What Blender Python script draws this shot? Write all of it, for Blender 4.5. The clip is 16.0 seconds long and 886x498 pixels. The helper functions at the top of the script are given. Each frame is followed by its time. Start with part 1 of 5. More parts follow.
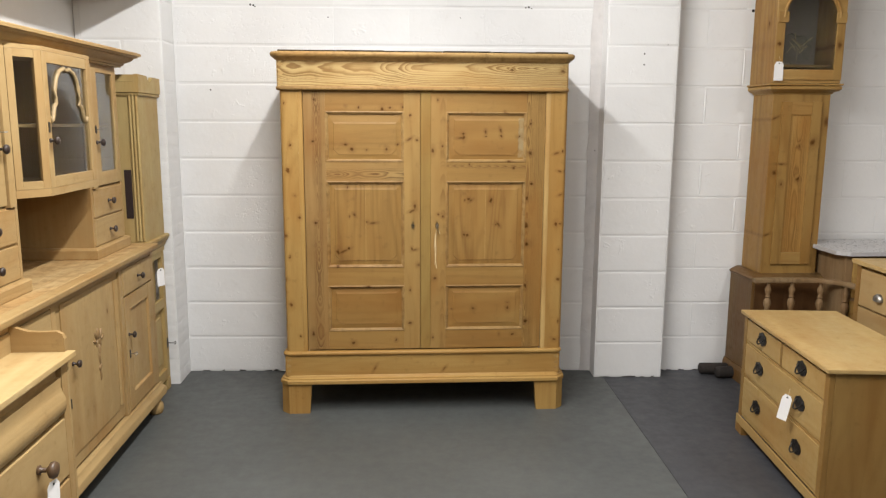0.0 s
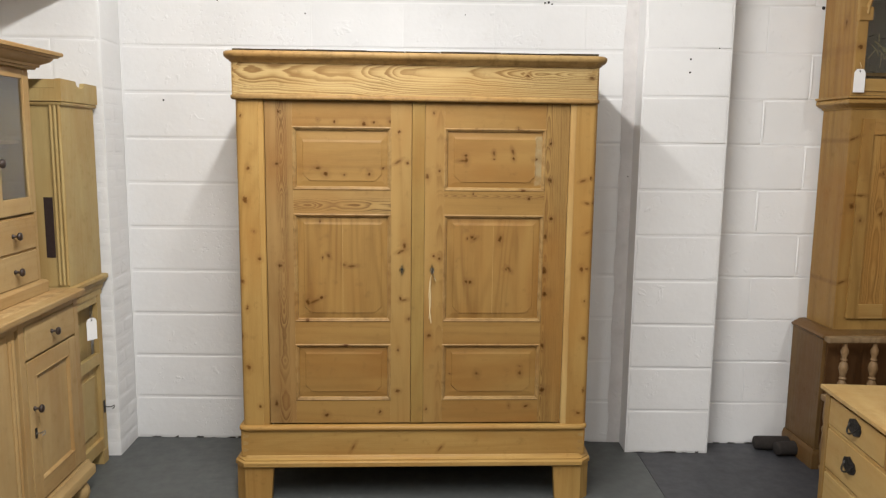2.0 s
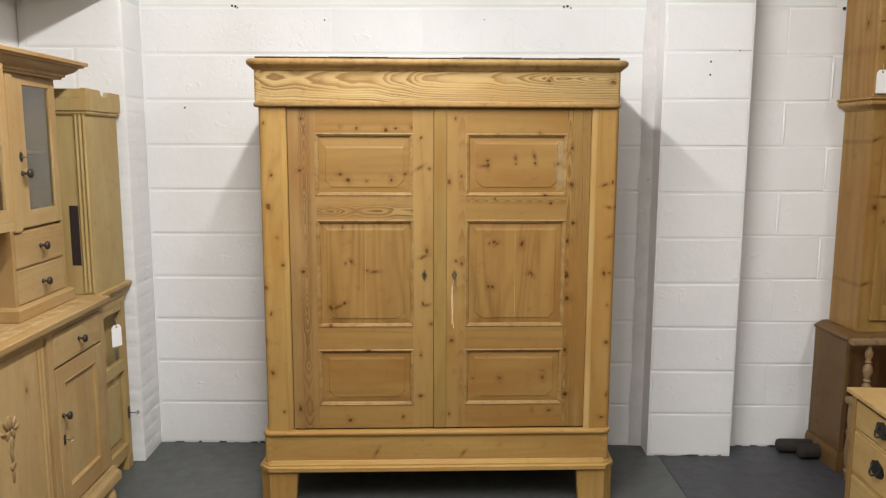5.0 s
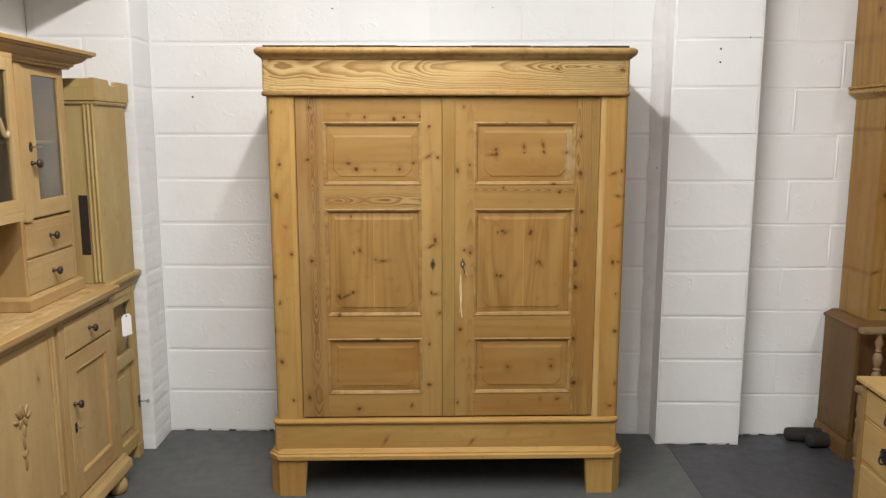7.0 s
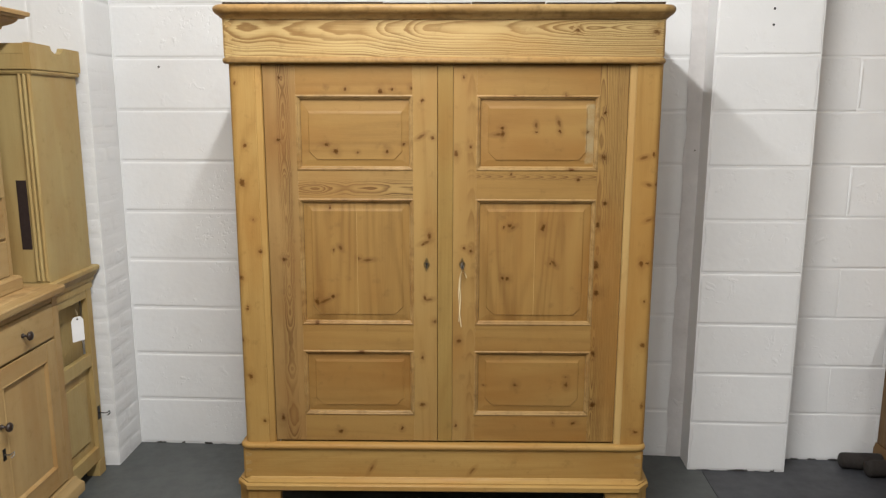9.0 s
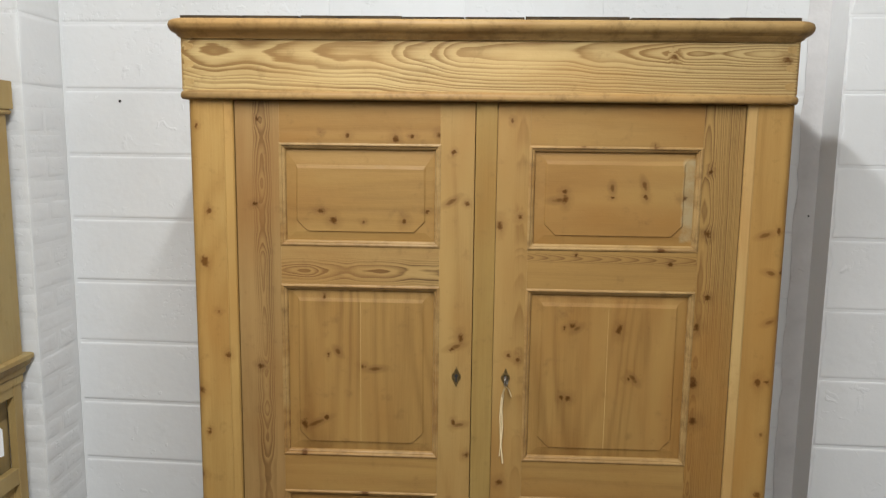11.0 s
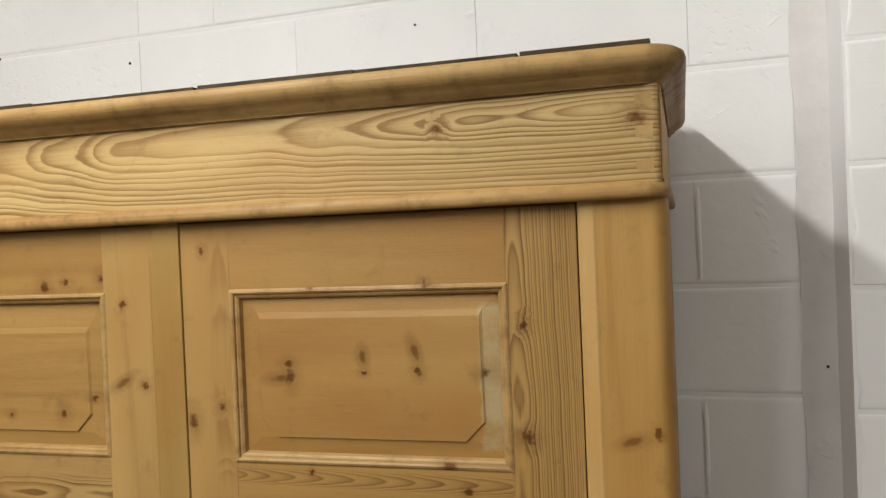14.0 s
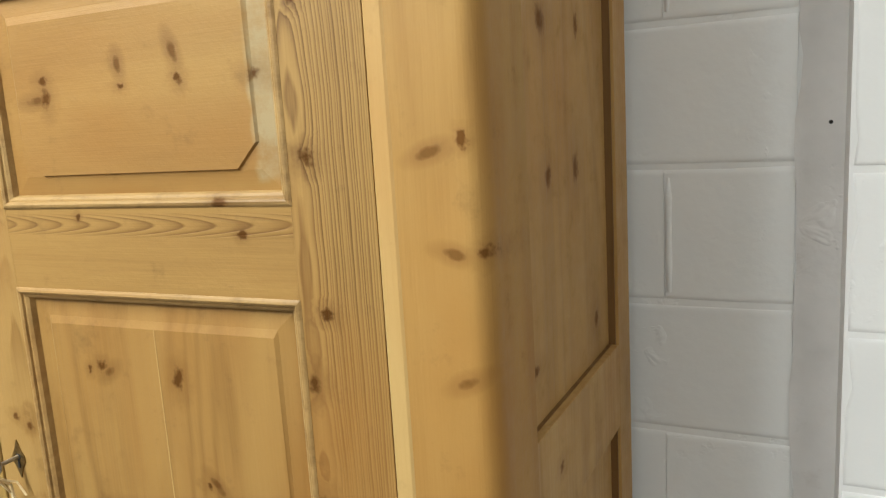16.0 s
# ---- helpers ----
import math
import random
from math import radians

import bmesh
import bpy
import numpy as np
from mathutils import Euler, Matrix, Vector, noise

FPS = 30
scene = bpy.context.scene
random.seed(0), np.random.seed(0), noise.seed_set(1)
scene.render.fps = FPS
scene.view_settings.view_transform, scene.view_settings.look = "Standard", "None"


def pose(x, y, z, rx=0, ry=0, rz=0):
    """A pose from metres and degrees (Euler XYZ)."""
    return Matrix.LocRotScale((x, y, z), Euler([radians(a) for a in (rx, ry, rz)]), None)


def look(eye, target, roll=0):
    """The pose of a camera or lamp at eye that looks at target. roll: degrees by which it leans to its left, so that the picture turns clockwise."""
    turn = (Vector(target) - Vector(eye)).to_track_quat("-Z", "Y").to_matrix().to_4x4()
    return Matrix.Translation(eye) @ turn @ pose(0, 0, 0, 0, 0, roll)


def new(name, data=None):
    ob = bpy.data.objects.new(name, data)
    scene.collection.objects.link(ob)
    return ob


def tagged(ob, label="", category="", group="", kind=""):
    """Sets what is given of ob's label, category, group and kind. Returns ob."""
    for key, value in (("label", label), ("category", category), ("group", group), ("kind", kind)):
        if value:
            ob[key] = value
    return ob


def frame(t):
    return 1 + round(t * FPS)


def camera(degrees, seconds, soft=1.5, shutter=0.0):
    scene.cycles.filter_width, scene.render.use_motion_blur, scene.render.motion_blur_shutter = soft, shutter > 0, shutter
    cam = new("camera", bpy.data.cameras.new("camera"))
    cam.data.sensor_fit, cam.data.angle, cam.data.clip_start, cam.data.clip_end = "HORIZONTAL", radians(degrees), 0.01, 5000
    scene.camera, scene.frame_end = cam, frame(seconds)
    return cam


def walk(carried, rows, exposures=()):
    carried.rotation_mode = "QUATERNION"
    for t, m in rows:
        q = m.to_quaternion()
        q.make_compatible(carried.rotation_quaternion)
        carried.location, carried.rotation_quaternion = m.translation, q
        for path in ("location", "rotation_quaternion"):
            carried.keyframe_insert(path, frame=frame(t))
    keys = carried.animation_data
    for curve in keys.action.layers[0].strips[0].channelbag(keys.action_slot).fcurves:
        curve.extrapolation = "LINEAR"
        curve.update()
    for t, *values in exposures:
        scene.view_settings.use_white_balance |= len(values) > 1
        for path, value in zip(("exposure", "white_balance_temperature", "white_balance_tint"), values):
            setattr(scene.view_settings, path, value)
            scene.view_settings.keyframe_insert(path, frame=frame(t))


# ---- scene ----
cam = camera(61.0, 16.0, soft=1.3)
PATH = [
    (0, (-0.155, 0.016, 1.578), (-0.028, 1.984, 1.245), 0.3),
    (0.5, (-0.055, 0.296, 1.584), (0.056, 2.267, 1.265), 0.4),
    (1, (-0.049, 0.571, 1.575), (0.051, 2.545, 1.268), 0.5),
    (1.5, (-0.066, 0.77, 1.591), (0.029, 2.746, 1.296), 0.7),
    (2, (-0.029, 0.837, 1.578), (0.061, 2.815, 1.293), 0.7),
    (2.5, (-0.053, 0.841, 1.591), (0.038, 2.819, 1.309), 0.8),
    (3, (-0.065, 0.853, 1.591), (0.028, 2.83, 1.31), 0.7),
    (3.5, (-0.053, 0.846, 1.592), (0.035, 2.825, 1.312), 0.6),
    (4, (-0.061, 0.842, 1.598), (0.019, 2.821, 1.316), 0.5),
    (4.5, (-0.075, 0.834, 1.595), (-0.006, 2.813, 1.315), 0.3),
    (7, (-0.086, 0.836, 1.595), (-0.042, 2.812, 1.284), 0.0),
    (7.5, (-0.104, 0.866, 1.585), (-0.076, 2.839, 1.262), -0.1),
    (8, (-0.062, 0.992, 1.585), (-0.059, 2.96, 1.229), -0.2),
    (8.2, (-0.028, 1.063, 1.586), (-0.038, 3.029, 1.216), -0.2),
    (10.3, (0.056, 1.816, 1.578), (0.01, 3.784, 1.229), 0.6),
    (10.5, (0.058, 1.899, 1.61), (0.0, 3.868, 1.266), 0.7),
    (11, (-0.017, 2.106, 1.641), (-0.101, 4.084, 1.355), 0.7),
    (11.5, (-0.039, 2.275, 1.624), (-0.156, 4.262, 1.431), 0.5),
    (12, (0.073, 2.42, 1.661), (-0.054, 4.408, 1.483), -0.3),
    (12.5, (0.261, 2.565, 1.68), (0.115, 4.555, 1.532), -0.8),
    (13, (0.382, 2.754, 1.688), (0.196, 4.743, 1.593), -1.7),
    (13.5, (0.512, 2.889, 1.7), (0.191, 4.862, 1.651), -2.2),
    (14, (0.72, 2.979, 1.691), (0.216, 4.914, 1.67), -2.4),
    (14.5, (0.857, 3.103, 1.698), (0.192, 4.99, 1.704), -2.6),
    (15, (0.942, 3.22, 1.68), (0.189, 5.074, 1.676), -3.1),
    (15.5, (1.016, 3.301, 1.575), (0.22, 5.129, 1.419), -3.3),
    (16, (0.989, 3.358, 1.445), (0.199, 5.165, 1.109), -3.4),
]
walk(cam, [(t, look(eye, target, roll)) for t, eye, target, roll in PATH], exposures=[(0.0, -0.20, 6500, 10), (1.0, -0.26, 6500, 10), (8.0, -0.26, 6500, 10), (10.5, -0.40, 6150, 7), (12.0, -0.46, 6200, 7), (13.5, -0.50, 6500, 8), (14.5, -0.42, 6600, 7), (15.2, -0.20, 6600, 5), (16.0, 0.26, 6200, 2)])

# ---- light: one long ceiling tube over the aisle, others further back ----
world = bpy.data.worlds.new("world")
world.use_nodes = True
world.node_tree.nodes["Background"].inputs[0].default_value = (1.0, 0.97, 0.93, 1)
world.node_tree.nodes["Background"].inputs[1].default_value = 0.05
scene.world = world


def tube(x, y, z, length, watts, colour=(1.0, 0.985, 0.965)):
    """A bare tube along y: two strips back to back, so that it shines to both sides as well as down."""
    for tilt in (-48, 48):
        lamp = bpy.data.lights.new("ceiling_tube", "AREA")
        lamp.shape, lamp.size, lamp.size_y, lamp.energy, lamp.color = "RECTANGLE", 0.07, length, watts, colour
        new("ceiling_tube", lamp).matrix_basis = pose(x, y, z, 0, tilt, 0)


tube(-0.29, 2.16, 2.88, 2.5, 110)
tube(0.6, -0.6, 2.88, 2.4, 18)
tube(2.5, 1.3, 2.88, 1.6, 38)


# ---- materials ----
def nodes_of(name):
    m = bpy.data.materials.new(name)
    m.use_nodes = True
    nt = m.node_tree
    bsdf = nt.nodes["Principled BSDF"]

    def add(kind, **kw):
        n = nt.nodes.new(kind)
        for key, v in kw.items():
            if key == "op":
                n.operation = v
            elif key == "blend":
                n.blend_type = v
            elif key == "data":
                n.data_type = v
        return n

    def put(socket, v):
        if isinstance(v, bpy.types.NodeSocket):
            nt.links.new(v, socket)
        else:
            socket.default_value = v

    def maths(op, a, b=0.0, c=0.0):
        n = add("ShaderNodeMath", op=op)
        put(n.inputs[0], a), put(n.inputs[1], b), put(n.inputs[2], c)
        return n.outputs[0]

    def vec(op, a, b):
        n = add("ShaderNodeVectorMath", op=op)
        put(n.inputs[0], a), put(n.inputs[1], b)
        return n.outputs["Value"] if op == "DISTANCE" else n.outputs[0]

    def noise_of(v, scale, detail=2.0, rough=0.5, distort=0.0):
        n = add("ShaderNodeTexNoise")
        put(n.inputs["Vector"], v)
        n.inputs["Scale"].default_value, n.inputs["Detail"].default_value = scale, detail
        n.inputs["Roughness"].default_value, n.inputs["Distortion"].default_value = rough, distort
        return n.outputs["Fac"]

    def ranged(v, a, b, c=0.0, d=1.0):
        n = add("ShaderNodeMapRange")
        put(n.inputs[0], v)
        for k, w in zip((1, 2, 3, 4), (a, b, c, d)):
            put(n.inputs[k], w)
        return n.outputs[0]

    def mix(f, a, b, blend="MIX"):
        n = add("ShaderNodeMix", data="RGBA", blend=blend)
        put(n.inputs[0], f), put(n.inputs[6], a), put(n.inputs[7], b)
        return n.outputs[2]

    def bump(h, strength, dist):
        n = add("ShaderNodeBump")
        n.inputs["Strength"].default_value, n.inputs["Distance"].default_value = strength, dist
        put(n.inputs["Height"], h)
        put(bsdf.inputs["Normal"], n.outputs[0])

    return m, nt, bsdf, add, put, maths, vec, noise_of, ranged, mix, bump


def rgba(c):
    return (c[0], c[1], c[2], 1.0)


PINE = ((0.345, 0.210, 0.064), (0.200, 0.104, 0.026))
DOOR = ((0.262, 0.150, 0.044), (0.132, 0.064, 0.015))
GOLD = ((0.410, 0.290, 0.122), (0.185, 0.104, 0.032))
PALE = ((0.375, 0.258, 0.115), (0.275, 0.174, 0.069))
LOCK = ((0.292, 0.180, 0.059), (0.155, 0.080, 0.021))


def pine(name, axis, tone=PINE, knots=(), contrast=0.75, rings=17.0, gloss=0.46, random_knots=0.0, size=0.011, stretch=0.085, straight=0.45, figure=None, face="y", spikes=(), worn=0.4, pith=None, stain=None):
    """Waxed stripped pine with the grain along one axis; knots: places (x, z) on its front, or (y, z) on its side.
    figure: (centre across the grain, width, rings, arcs a metre; a fifth value keeps them to that width) for a flat-sawn board with nested arcs; spikes: knots cut lengthwise, (x, z, degrees, half length).
    pith: (centre across the grain, depth, slope, wander, waves a metre, rings a metre, half width or 0): rings about a wandering heart, cut flat.
    stain: (x0, x1, z0, z1, colour) of a pale rubbed patch."""
    m, nt, bsdf, add, put, maths, vec, noise_of, ranged, mix, bump = nodes_of(name)
    co = add("ShaderNodeTexCoord").outputs["Object"]
    info = add("ShaderNodeObjectInfo").outputs["Random"]
    shift = add("ShaderNodeCombineXYZ")
    for k, f in enumerate((3.7, 5.3, 9.1)):
        put(shift.inputs[k], maths("MULTIPLY", info, f))
    p = vec("ADD", co, shift.outputs[0])

    def scaled(v, f):
        return vec("MULTIPLY", v, {"x": (f, 1, 1), "y": (1, f, 1), "z": (1, 1, f)}[axis])

    knot, halo = 0.0, 0.0
    if knots:
        squash = {"x": (0.85, 0, 1), "z": (0.9, 0, 0.8), "y": (1, 0, 1)}[axis]
        squash = squash if face == "y" else (0, 0.9, 0.85)
        wob = maths("MULTIPLY_ADD", noise_of(co, 190, 2), 0.5, maths("MULTIPLY", noise_of(co, 55, 2), 1.0))
        for n, (kx, kz) in enumerate(knots):
            r = size * (0.45 + 0.5 * ((n * 37 % 11) / 10))
            f = ((1.0, 0.8), (0.72, 1.0), (1.0, 0.62), (0.9, 0.95))[n * 7 % 4]
            pull = (squash[0] * f[0], squash[1] * f[0], squash[2] * f[1])
            d = vec("DISTANCE", vec("MULTIPLY", co, pull), (kx * pull[0], kx * pull[1], kz * pull[2]))
            d = maths("MULTIPLY_ADD", wob, 0.016, maths("SUBTRACT", d, 0.012))
            knot = maths("MAXIMUM", knot, ranged(d, r * 1.2, r * 0.35))
            halo = maths("MAXIMUM", halo, ranged(d, r * 3.4, r * 0.6))
    for kx, kz, turn, long in spikes:
        c, sn, wide = math.cos(radians(turn)), math.sin(radians(turn)), 0.0065
        off = vec("SUBTRACT", co, (kx, 0, kz))
        d = add("ShaderNodeVectorMath")
        d.operation = "DOT_PRODUCT"
        put(d.inputs[0], off)
        d.inputs[1].default_value = (c / long, 0, sn / long)
        e = add("ShaderNodeVectorMath")
        e.operation = "DOT_PRODUCT"
        put(e.inputs[0], off)
        e.inputs[1].default_value = (-sn / wide, 0, c / wide)
        q = maths("ADD", maths("POWER", maths("ABSOLUTE", d.outputs["Value"]), 2.0), maths("POWER", maths("ABSOLUTE", e.outputs["Value"]), 2.0))
        q = maths("MULTIPLY_ADD", noise_of(co, 70, 2), 1.6, maths("SUBTRACT", q, 0.8))
        knot = maths("MAXIMUM", knot, ranged(q, 0.8, 0.1, 0.0, 0.75))
        halo = maths("MAXIMUM", halo, ranged(q, 5.0, 0.6))
    if random_knots:
        sc = max(random_knots, 5.0)
        v = add("ShaderNodeTexVoronoi")
        v.inputs["Scale"].default_value = sc
        put(v.inputs["Vector"], scaled(p, 0.5))
        d = maths("MULTIPLY_ADD", noise_of(co, 55, 2), 0.014 * sc, maths("SUBTRACT", v.outputs["Distance"], 0.007 * sc))
        pick = add("ShaderNodeSeparateXYZ")
        put(pick.inputs[0], v.outputs["Color"])
        few = ranged(pick.outputs[0], 0.54, 0.56)
        knot = maths("MAXIMUM", knot, maths("MULTIPLY", few, ranged(d, 0.010 * sc, 0.003 * sc)))
        halo = maths("MAXIMUM", halo, maths("MULTIPLY", few, ranged(d, 0.032 * sc, 0.008 * sc)))
    field = noise_of(scaled(p, stretch), 4.2, 1.0, 0.4, 0.45)
    phase = maths("MULTIPLY_ADD", noise_of(scaled(p, 0.12), 26, 2.0, 0.5), 0.55, maths("MULTIPLY", field, rings))
    if figure:
        centre, width, count, rate = figure[:4]
        xyz = add("ShaderNodeSeparateXYZ")
        put(xyz.inputs[0], co)
        u, w = (xyz.outputs[2], xyz.outputs[0]) if axis == "x" else (xyz.outputs[0], xyz.outputs[2])
        wavy = maths("MULTIPLY_ADD", noise_of(scaled(p, 0.3), 7, 1.0), width * 1.5, maths("SUBTRACT", u, centre + width * 0.75))
        bow = maths("MULTIPLY", maths("POWER", maths("ABSOLUTE", maths("DIVIDE", wavy, width)), 2.0), count)
        wave = maths("MULTIPLY_ADD", noise_of(scaled(p, 0.35), 4.0, 2.0), 7.5, maths("MULTIPLY", w, rate))
        phase = maths("ADD", bow, maths("MULTIPLY_ADD", noise_of(scaled(p, 0.12), 26, 2.0, 0.5), 0.5, wave))
    if pith:
        centre, depth, slope, wander, waves, count, half = pith
        xyz = add("ShaderNodeSeparateXYZ")
        put(xyz.inputs[0], co)
        u, along = (xyz.outputs[2], xyz.outputs[0]) if axis == "x" else (xyz.outputs[0], xyz.outputs[2])
        drift = maths("MULTIPLY_ADD", noise_of(scaled(p, 0.15), 9.0, 1.0), 0.010, maths("SUBTRACT", u, centre + 0.005))
        away = maths("MULTIPLY_ADD", noise_of(vec("MULTIPLY", co, {"x": (1, 0, 0.25), "z": (0.25, 0, 1)}[axis]), waves, 2.0, 0.45), wander, maths("MULTIPLY_ADD", along, slope, depth - wander * 0.5))
        away = maths("MULTIPLY_ADD", halo, 0.9 / count, away)
        far = maths("SQRT", maths("MULTIPLY_ADD", maths("MULTIPLY", drift, drift), 1.8, maths("MULTIPLY", away, away)))
        uneven = add("ShaderNodeCombineXYZ")
        put(uneven.inputs[0], maths("MULTIPLY", far, count))
        phase = maths("MULTIPLY_ADD", noise_of(uneven.outputs[0], 0.33, 1.0), 2.6, maths("MULTIPLY_ADD", far, count, maths("MULTIPLY", maths("MULTIPLY_ADD", noise_of(scaled(p, 0.05), 75, 2.0), 0.55, noise_of(scaled(p, 0.22), 24, 2.0)), 0.8)))
        force = ranged(noise_of(uneven.outputs[0], 0.41, 2.0), 0.32, 0.62, 0.45, 1.15)
    saw = maths("FRACT", phase)
    if not (figure or pith):
        saw = maths("MULTIPLY_ADD", maths("COSINE", maths("MULTIPLY", phase, 2 * math.pi)), -0.43, 0.43)
    ring = maths("MULTIPLY", maths("POWER", ranged(saw, 0.0, 0.86), 1.7 if pith else 2.2), ranged(saw, 1.0, 0.88))
    if figure and len(figure) > 4:
        ring = maths("MULTIPLY", ring, ranged(maths("ABSOLUTE", wavy), figure[1] * 1.5, figure[1] * 0.9))
    if pith:
        ring = maths("MULTIPLY", ring, force)
    if pith and half:
        ring = maths("MULTIPLY", ring, ranged(maths("ABSOLUTE", drift), half * 1.3, half * 0.6))
    lines = ranged(noise_of(scaled(p, 0.012), 130, 3.0, 0.65), 0.44, 0.66)
    fibre = noise_of(scaled(p, 0.03), 480, 2.0, 0.6)
    patch = noise_of(scaled(p, 0.2), 2.6, 3.0, 0.55)
    tint = noise_of(scaled(p, 0.45), 3.2, 3.0, 0.6)
    streak = noise_of(scaled(p, 0.05), 14, 3.0, 0.6)
    amount = maths("MULTIPLY", maths("MULTIPLY", ring, contrast), ranged(patch, 0.35, 0.6, 0.75 if figure or pith else 0.35, 1.0))
    amount = maths("MULTIPLY_ADD", maths("MULTIPLY", lines, ranged(patch, 0.38, 0.62, 0.15, 1.0)), straight * 0.5, amount)
    amount = maths("ADD", amount, ranged(fibre, 0.3, 0.8, -0.10, 0.16))
    amount = maths("ADD", amount, ranged(streak, 0.35, 0.7, -0.18 * min(1.0, 0.4 + contrast), 0.30 * min(1.0, 0.4 + contrast)))
    colour = mix(ranged(amount, 0.0, 1.5, 0.0, 1.5), rgba(tone[0]), rgba(tone[1]))
    warm = tuple(a * b for a, b in zip(tone[0], (0.84, 0.66, 0.48)))
    colour = mix(ranged(tint, 0.42, 0.70, 0.0, 0.75), colour, rgba(warm))
    board = noise_of(scaled(p, 0.16), 11.0, 2.0, 0.5)
    colour = mix(ranged(board, 0.52, 0.72, 0.0, 0.45), colour, rgba(tuple(min(c * b, 0.8) for c, b in zip(tone[0], (1.24, 1.28, 1.32)))))
    if stain:
        xyz = add("ShaderNodeSeparateXYZ")
        put(xyz.inputs[0], co)
        here = 1.0
        ragged = maths("MULTIPLY_ADD", noise_of(co, 40, 3.0), 0.016, -0.008)
        for out, lo, hi in ((0, stain[0], stain[1]), (2, stain[2], stain[3])):
            q = maths("ADD", xyz.outputs[out], ragged)
            here = maths("MULTIPLY", here, maths("MULTIPLY", ranged(q, lo - 0.004, lo + 0.004), ranged(q, hi + 0.004, hi - 0.004)))
        colour = mix(maths("MULTIPLY", here, ranged(noise_of(co, 26, 4.0, 0.7), 0.3, 0.6, 0.15, 0.75)), colour, rgba(stain[4]))
    colour = mix(maths("MULTIPLY", halo, 0.40), colour, rgba(tuple(c * b for c, b in zip(tone[1], (0.75, 0.62, 0.5)))))
    colour = mix(maths("MULTIPLY", knot, 0.85), colour, rgba(tuple(c * b for c, b in zip(tone[1], (0.46, 0.34, 0.30)))))
    dirt = noise_of(co, 21, 5.0, 0.7)
    colour = mix(ranged(dirt, 0.70 - 0.3 * worn, 0.80, 0.0, worn), colour, rgba(tuple(c * 0.5 for c in tone[1])))
    put(bsdf.inputs["Base Color"], colour)
    put(bsdf.inputs["Roughness"], ranged(dirt, 0.3, 0.7, gloss - 0.04, gloss + 0.16))
    put(bsdf.inputs["Specular IOR Level"], ranged(maths("MAXIMUM", knot, 0.0), 0.0, 1.0, 0.24, 0.05))
    height = maths("ADD", maths("MULTIPLY", ring, -0.4), maths("MULTIPLY_ADD", lines, -0.8 * straight, maths("MULTIPLY_ADD", fibre, 0.22, maths("MULTIPLY", dirt, 1.6))))
    bump(height, 0.5, 0.0013)
    return m


def coated(name, colour, rough=0.6, spread=0.08, scale=6.0, relief=0.0015, lumps=90.0, stain=(0, 0, 0), stained=0.0, vary=0.0):
    """A painted or plain surface with mottling, stains and fine relief."""
    m, nt, bsdf, add, put, maths, vec, noise_of, ranged, mix, bump = nodes_of(name)
    co = add("ShaderNodeTexCoord").outputs["Object"]
    info = add("ShaderNodeObjectInfo").outputs["Random"]
    shift = add("ShaderNodeCombineXYZ")
    for k, f in enumerate((13.7, 5.3, 19.1)):
        put(shift.inputs[k], maths("MULTIPLY", info, f))
    co = vec("ADD", co, shift.outputs[0])
    big, small = noise_of(co, scale, 4.0, 0.6), noise_of(co, lumps, 3.0, 0.55)
    c = mix(ranged(big, 0.3, 0.7), rgba(tuple(v * (1 - spread) for v in colour)), rgba(tuple(v * (1 + spread * 0.5) for v in colour)))
    if vary:
        c = mix(maths("MULTIPLY", info, vary), c, rgba(tuple(v * 0.8 for v in colour)))
    if stained:
        spot = noise_of(co, 13.0, 5.0, 0.7)
        c = mix(ranged(spot, 0.60, 0.78, 0.0, stained), c, rgba(stain))
    put(bsdf.inputs["Base Color"], c)
    put(bsdf.inputs["Roughness"], ranged(small, 0.3, 0.7, rough - 0.06, rough + 0.08))
    pits = maths("MULTIPLY", ranged(noise_of(co, lumps * 1.5, 2.0, 0.5), 0.58, 0.68), ranged(noise_of(co, 3.1, 2.0, 0.5), 0.54, 0.66))
    scab = maths("MULTIPLY", ranged(noise_of(co, lumps * 0.5, 3.0, 0.55, 0.6), 0.60, 0.70), ranged(noise_of(co, 4.3, 2.0, 0.5), 0.50, 0.62))
    small = maths("MULTIPLY_ADD", scab, 1.6, small)
    bump(maths("SUBTRACT", maths("MULTIPLY_ADD", noise_of(co, lumps * 0.18, 3.0, 0.5), 2.0, small), maths("MULTIPLY", pits, 1.0)), 0.5, relief)
    return m


def metal(name, colour, rough=0.4, metallic=1.0):
    m, nt, bsdf, add, put, maths, vec, noise_of, ranged, mix, bump = nodes_of(name)
    co = add("ShaderNodeTexCoord").outputs["Object"]
    n = noise_of(co, 120, 3.0, 0.6)
    put(bsdf.inputs["Base Color"], mix(ranged(n, 0.35, 0.7), rgba(colour), rgba(tuple(v * 0.5 for v in colour))))
    put(bsdf.inputs["Roughness"], ranged(n, 0.3, 0.7, rough - 0.1, rough + 0.15))
    bsdf.inputs["Metallic"].default_value = metallic
    bump(n, 0.3, 0.0006)
    return m


def glass(name, colour=(0.9, 0.93, 0.92)):
    m = bpy.data.materials.new(name)
    m.use_nodes = True
    b = m.node_tree.nodes["Principled BSDF"]
    b.inputs["Base Color"].default_value = rgba(colour)
    b.inputs["Roughness"].default_value = 0.03
    b.inputs["Transmission Weight"].default_value = 1.0
    b.inputs["IOR"].default_value = 1.45
    return m


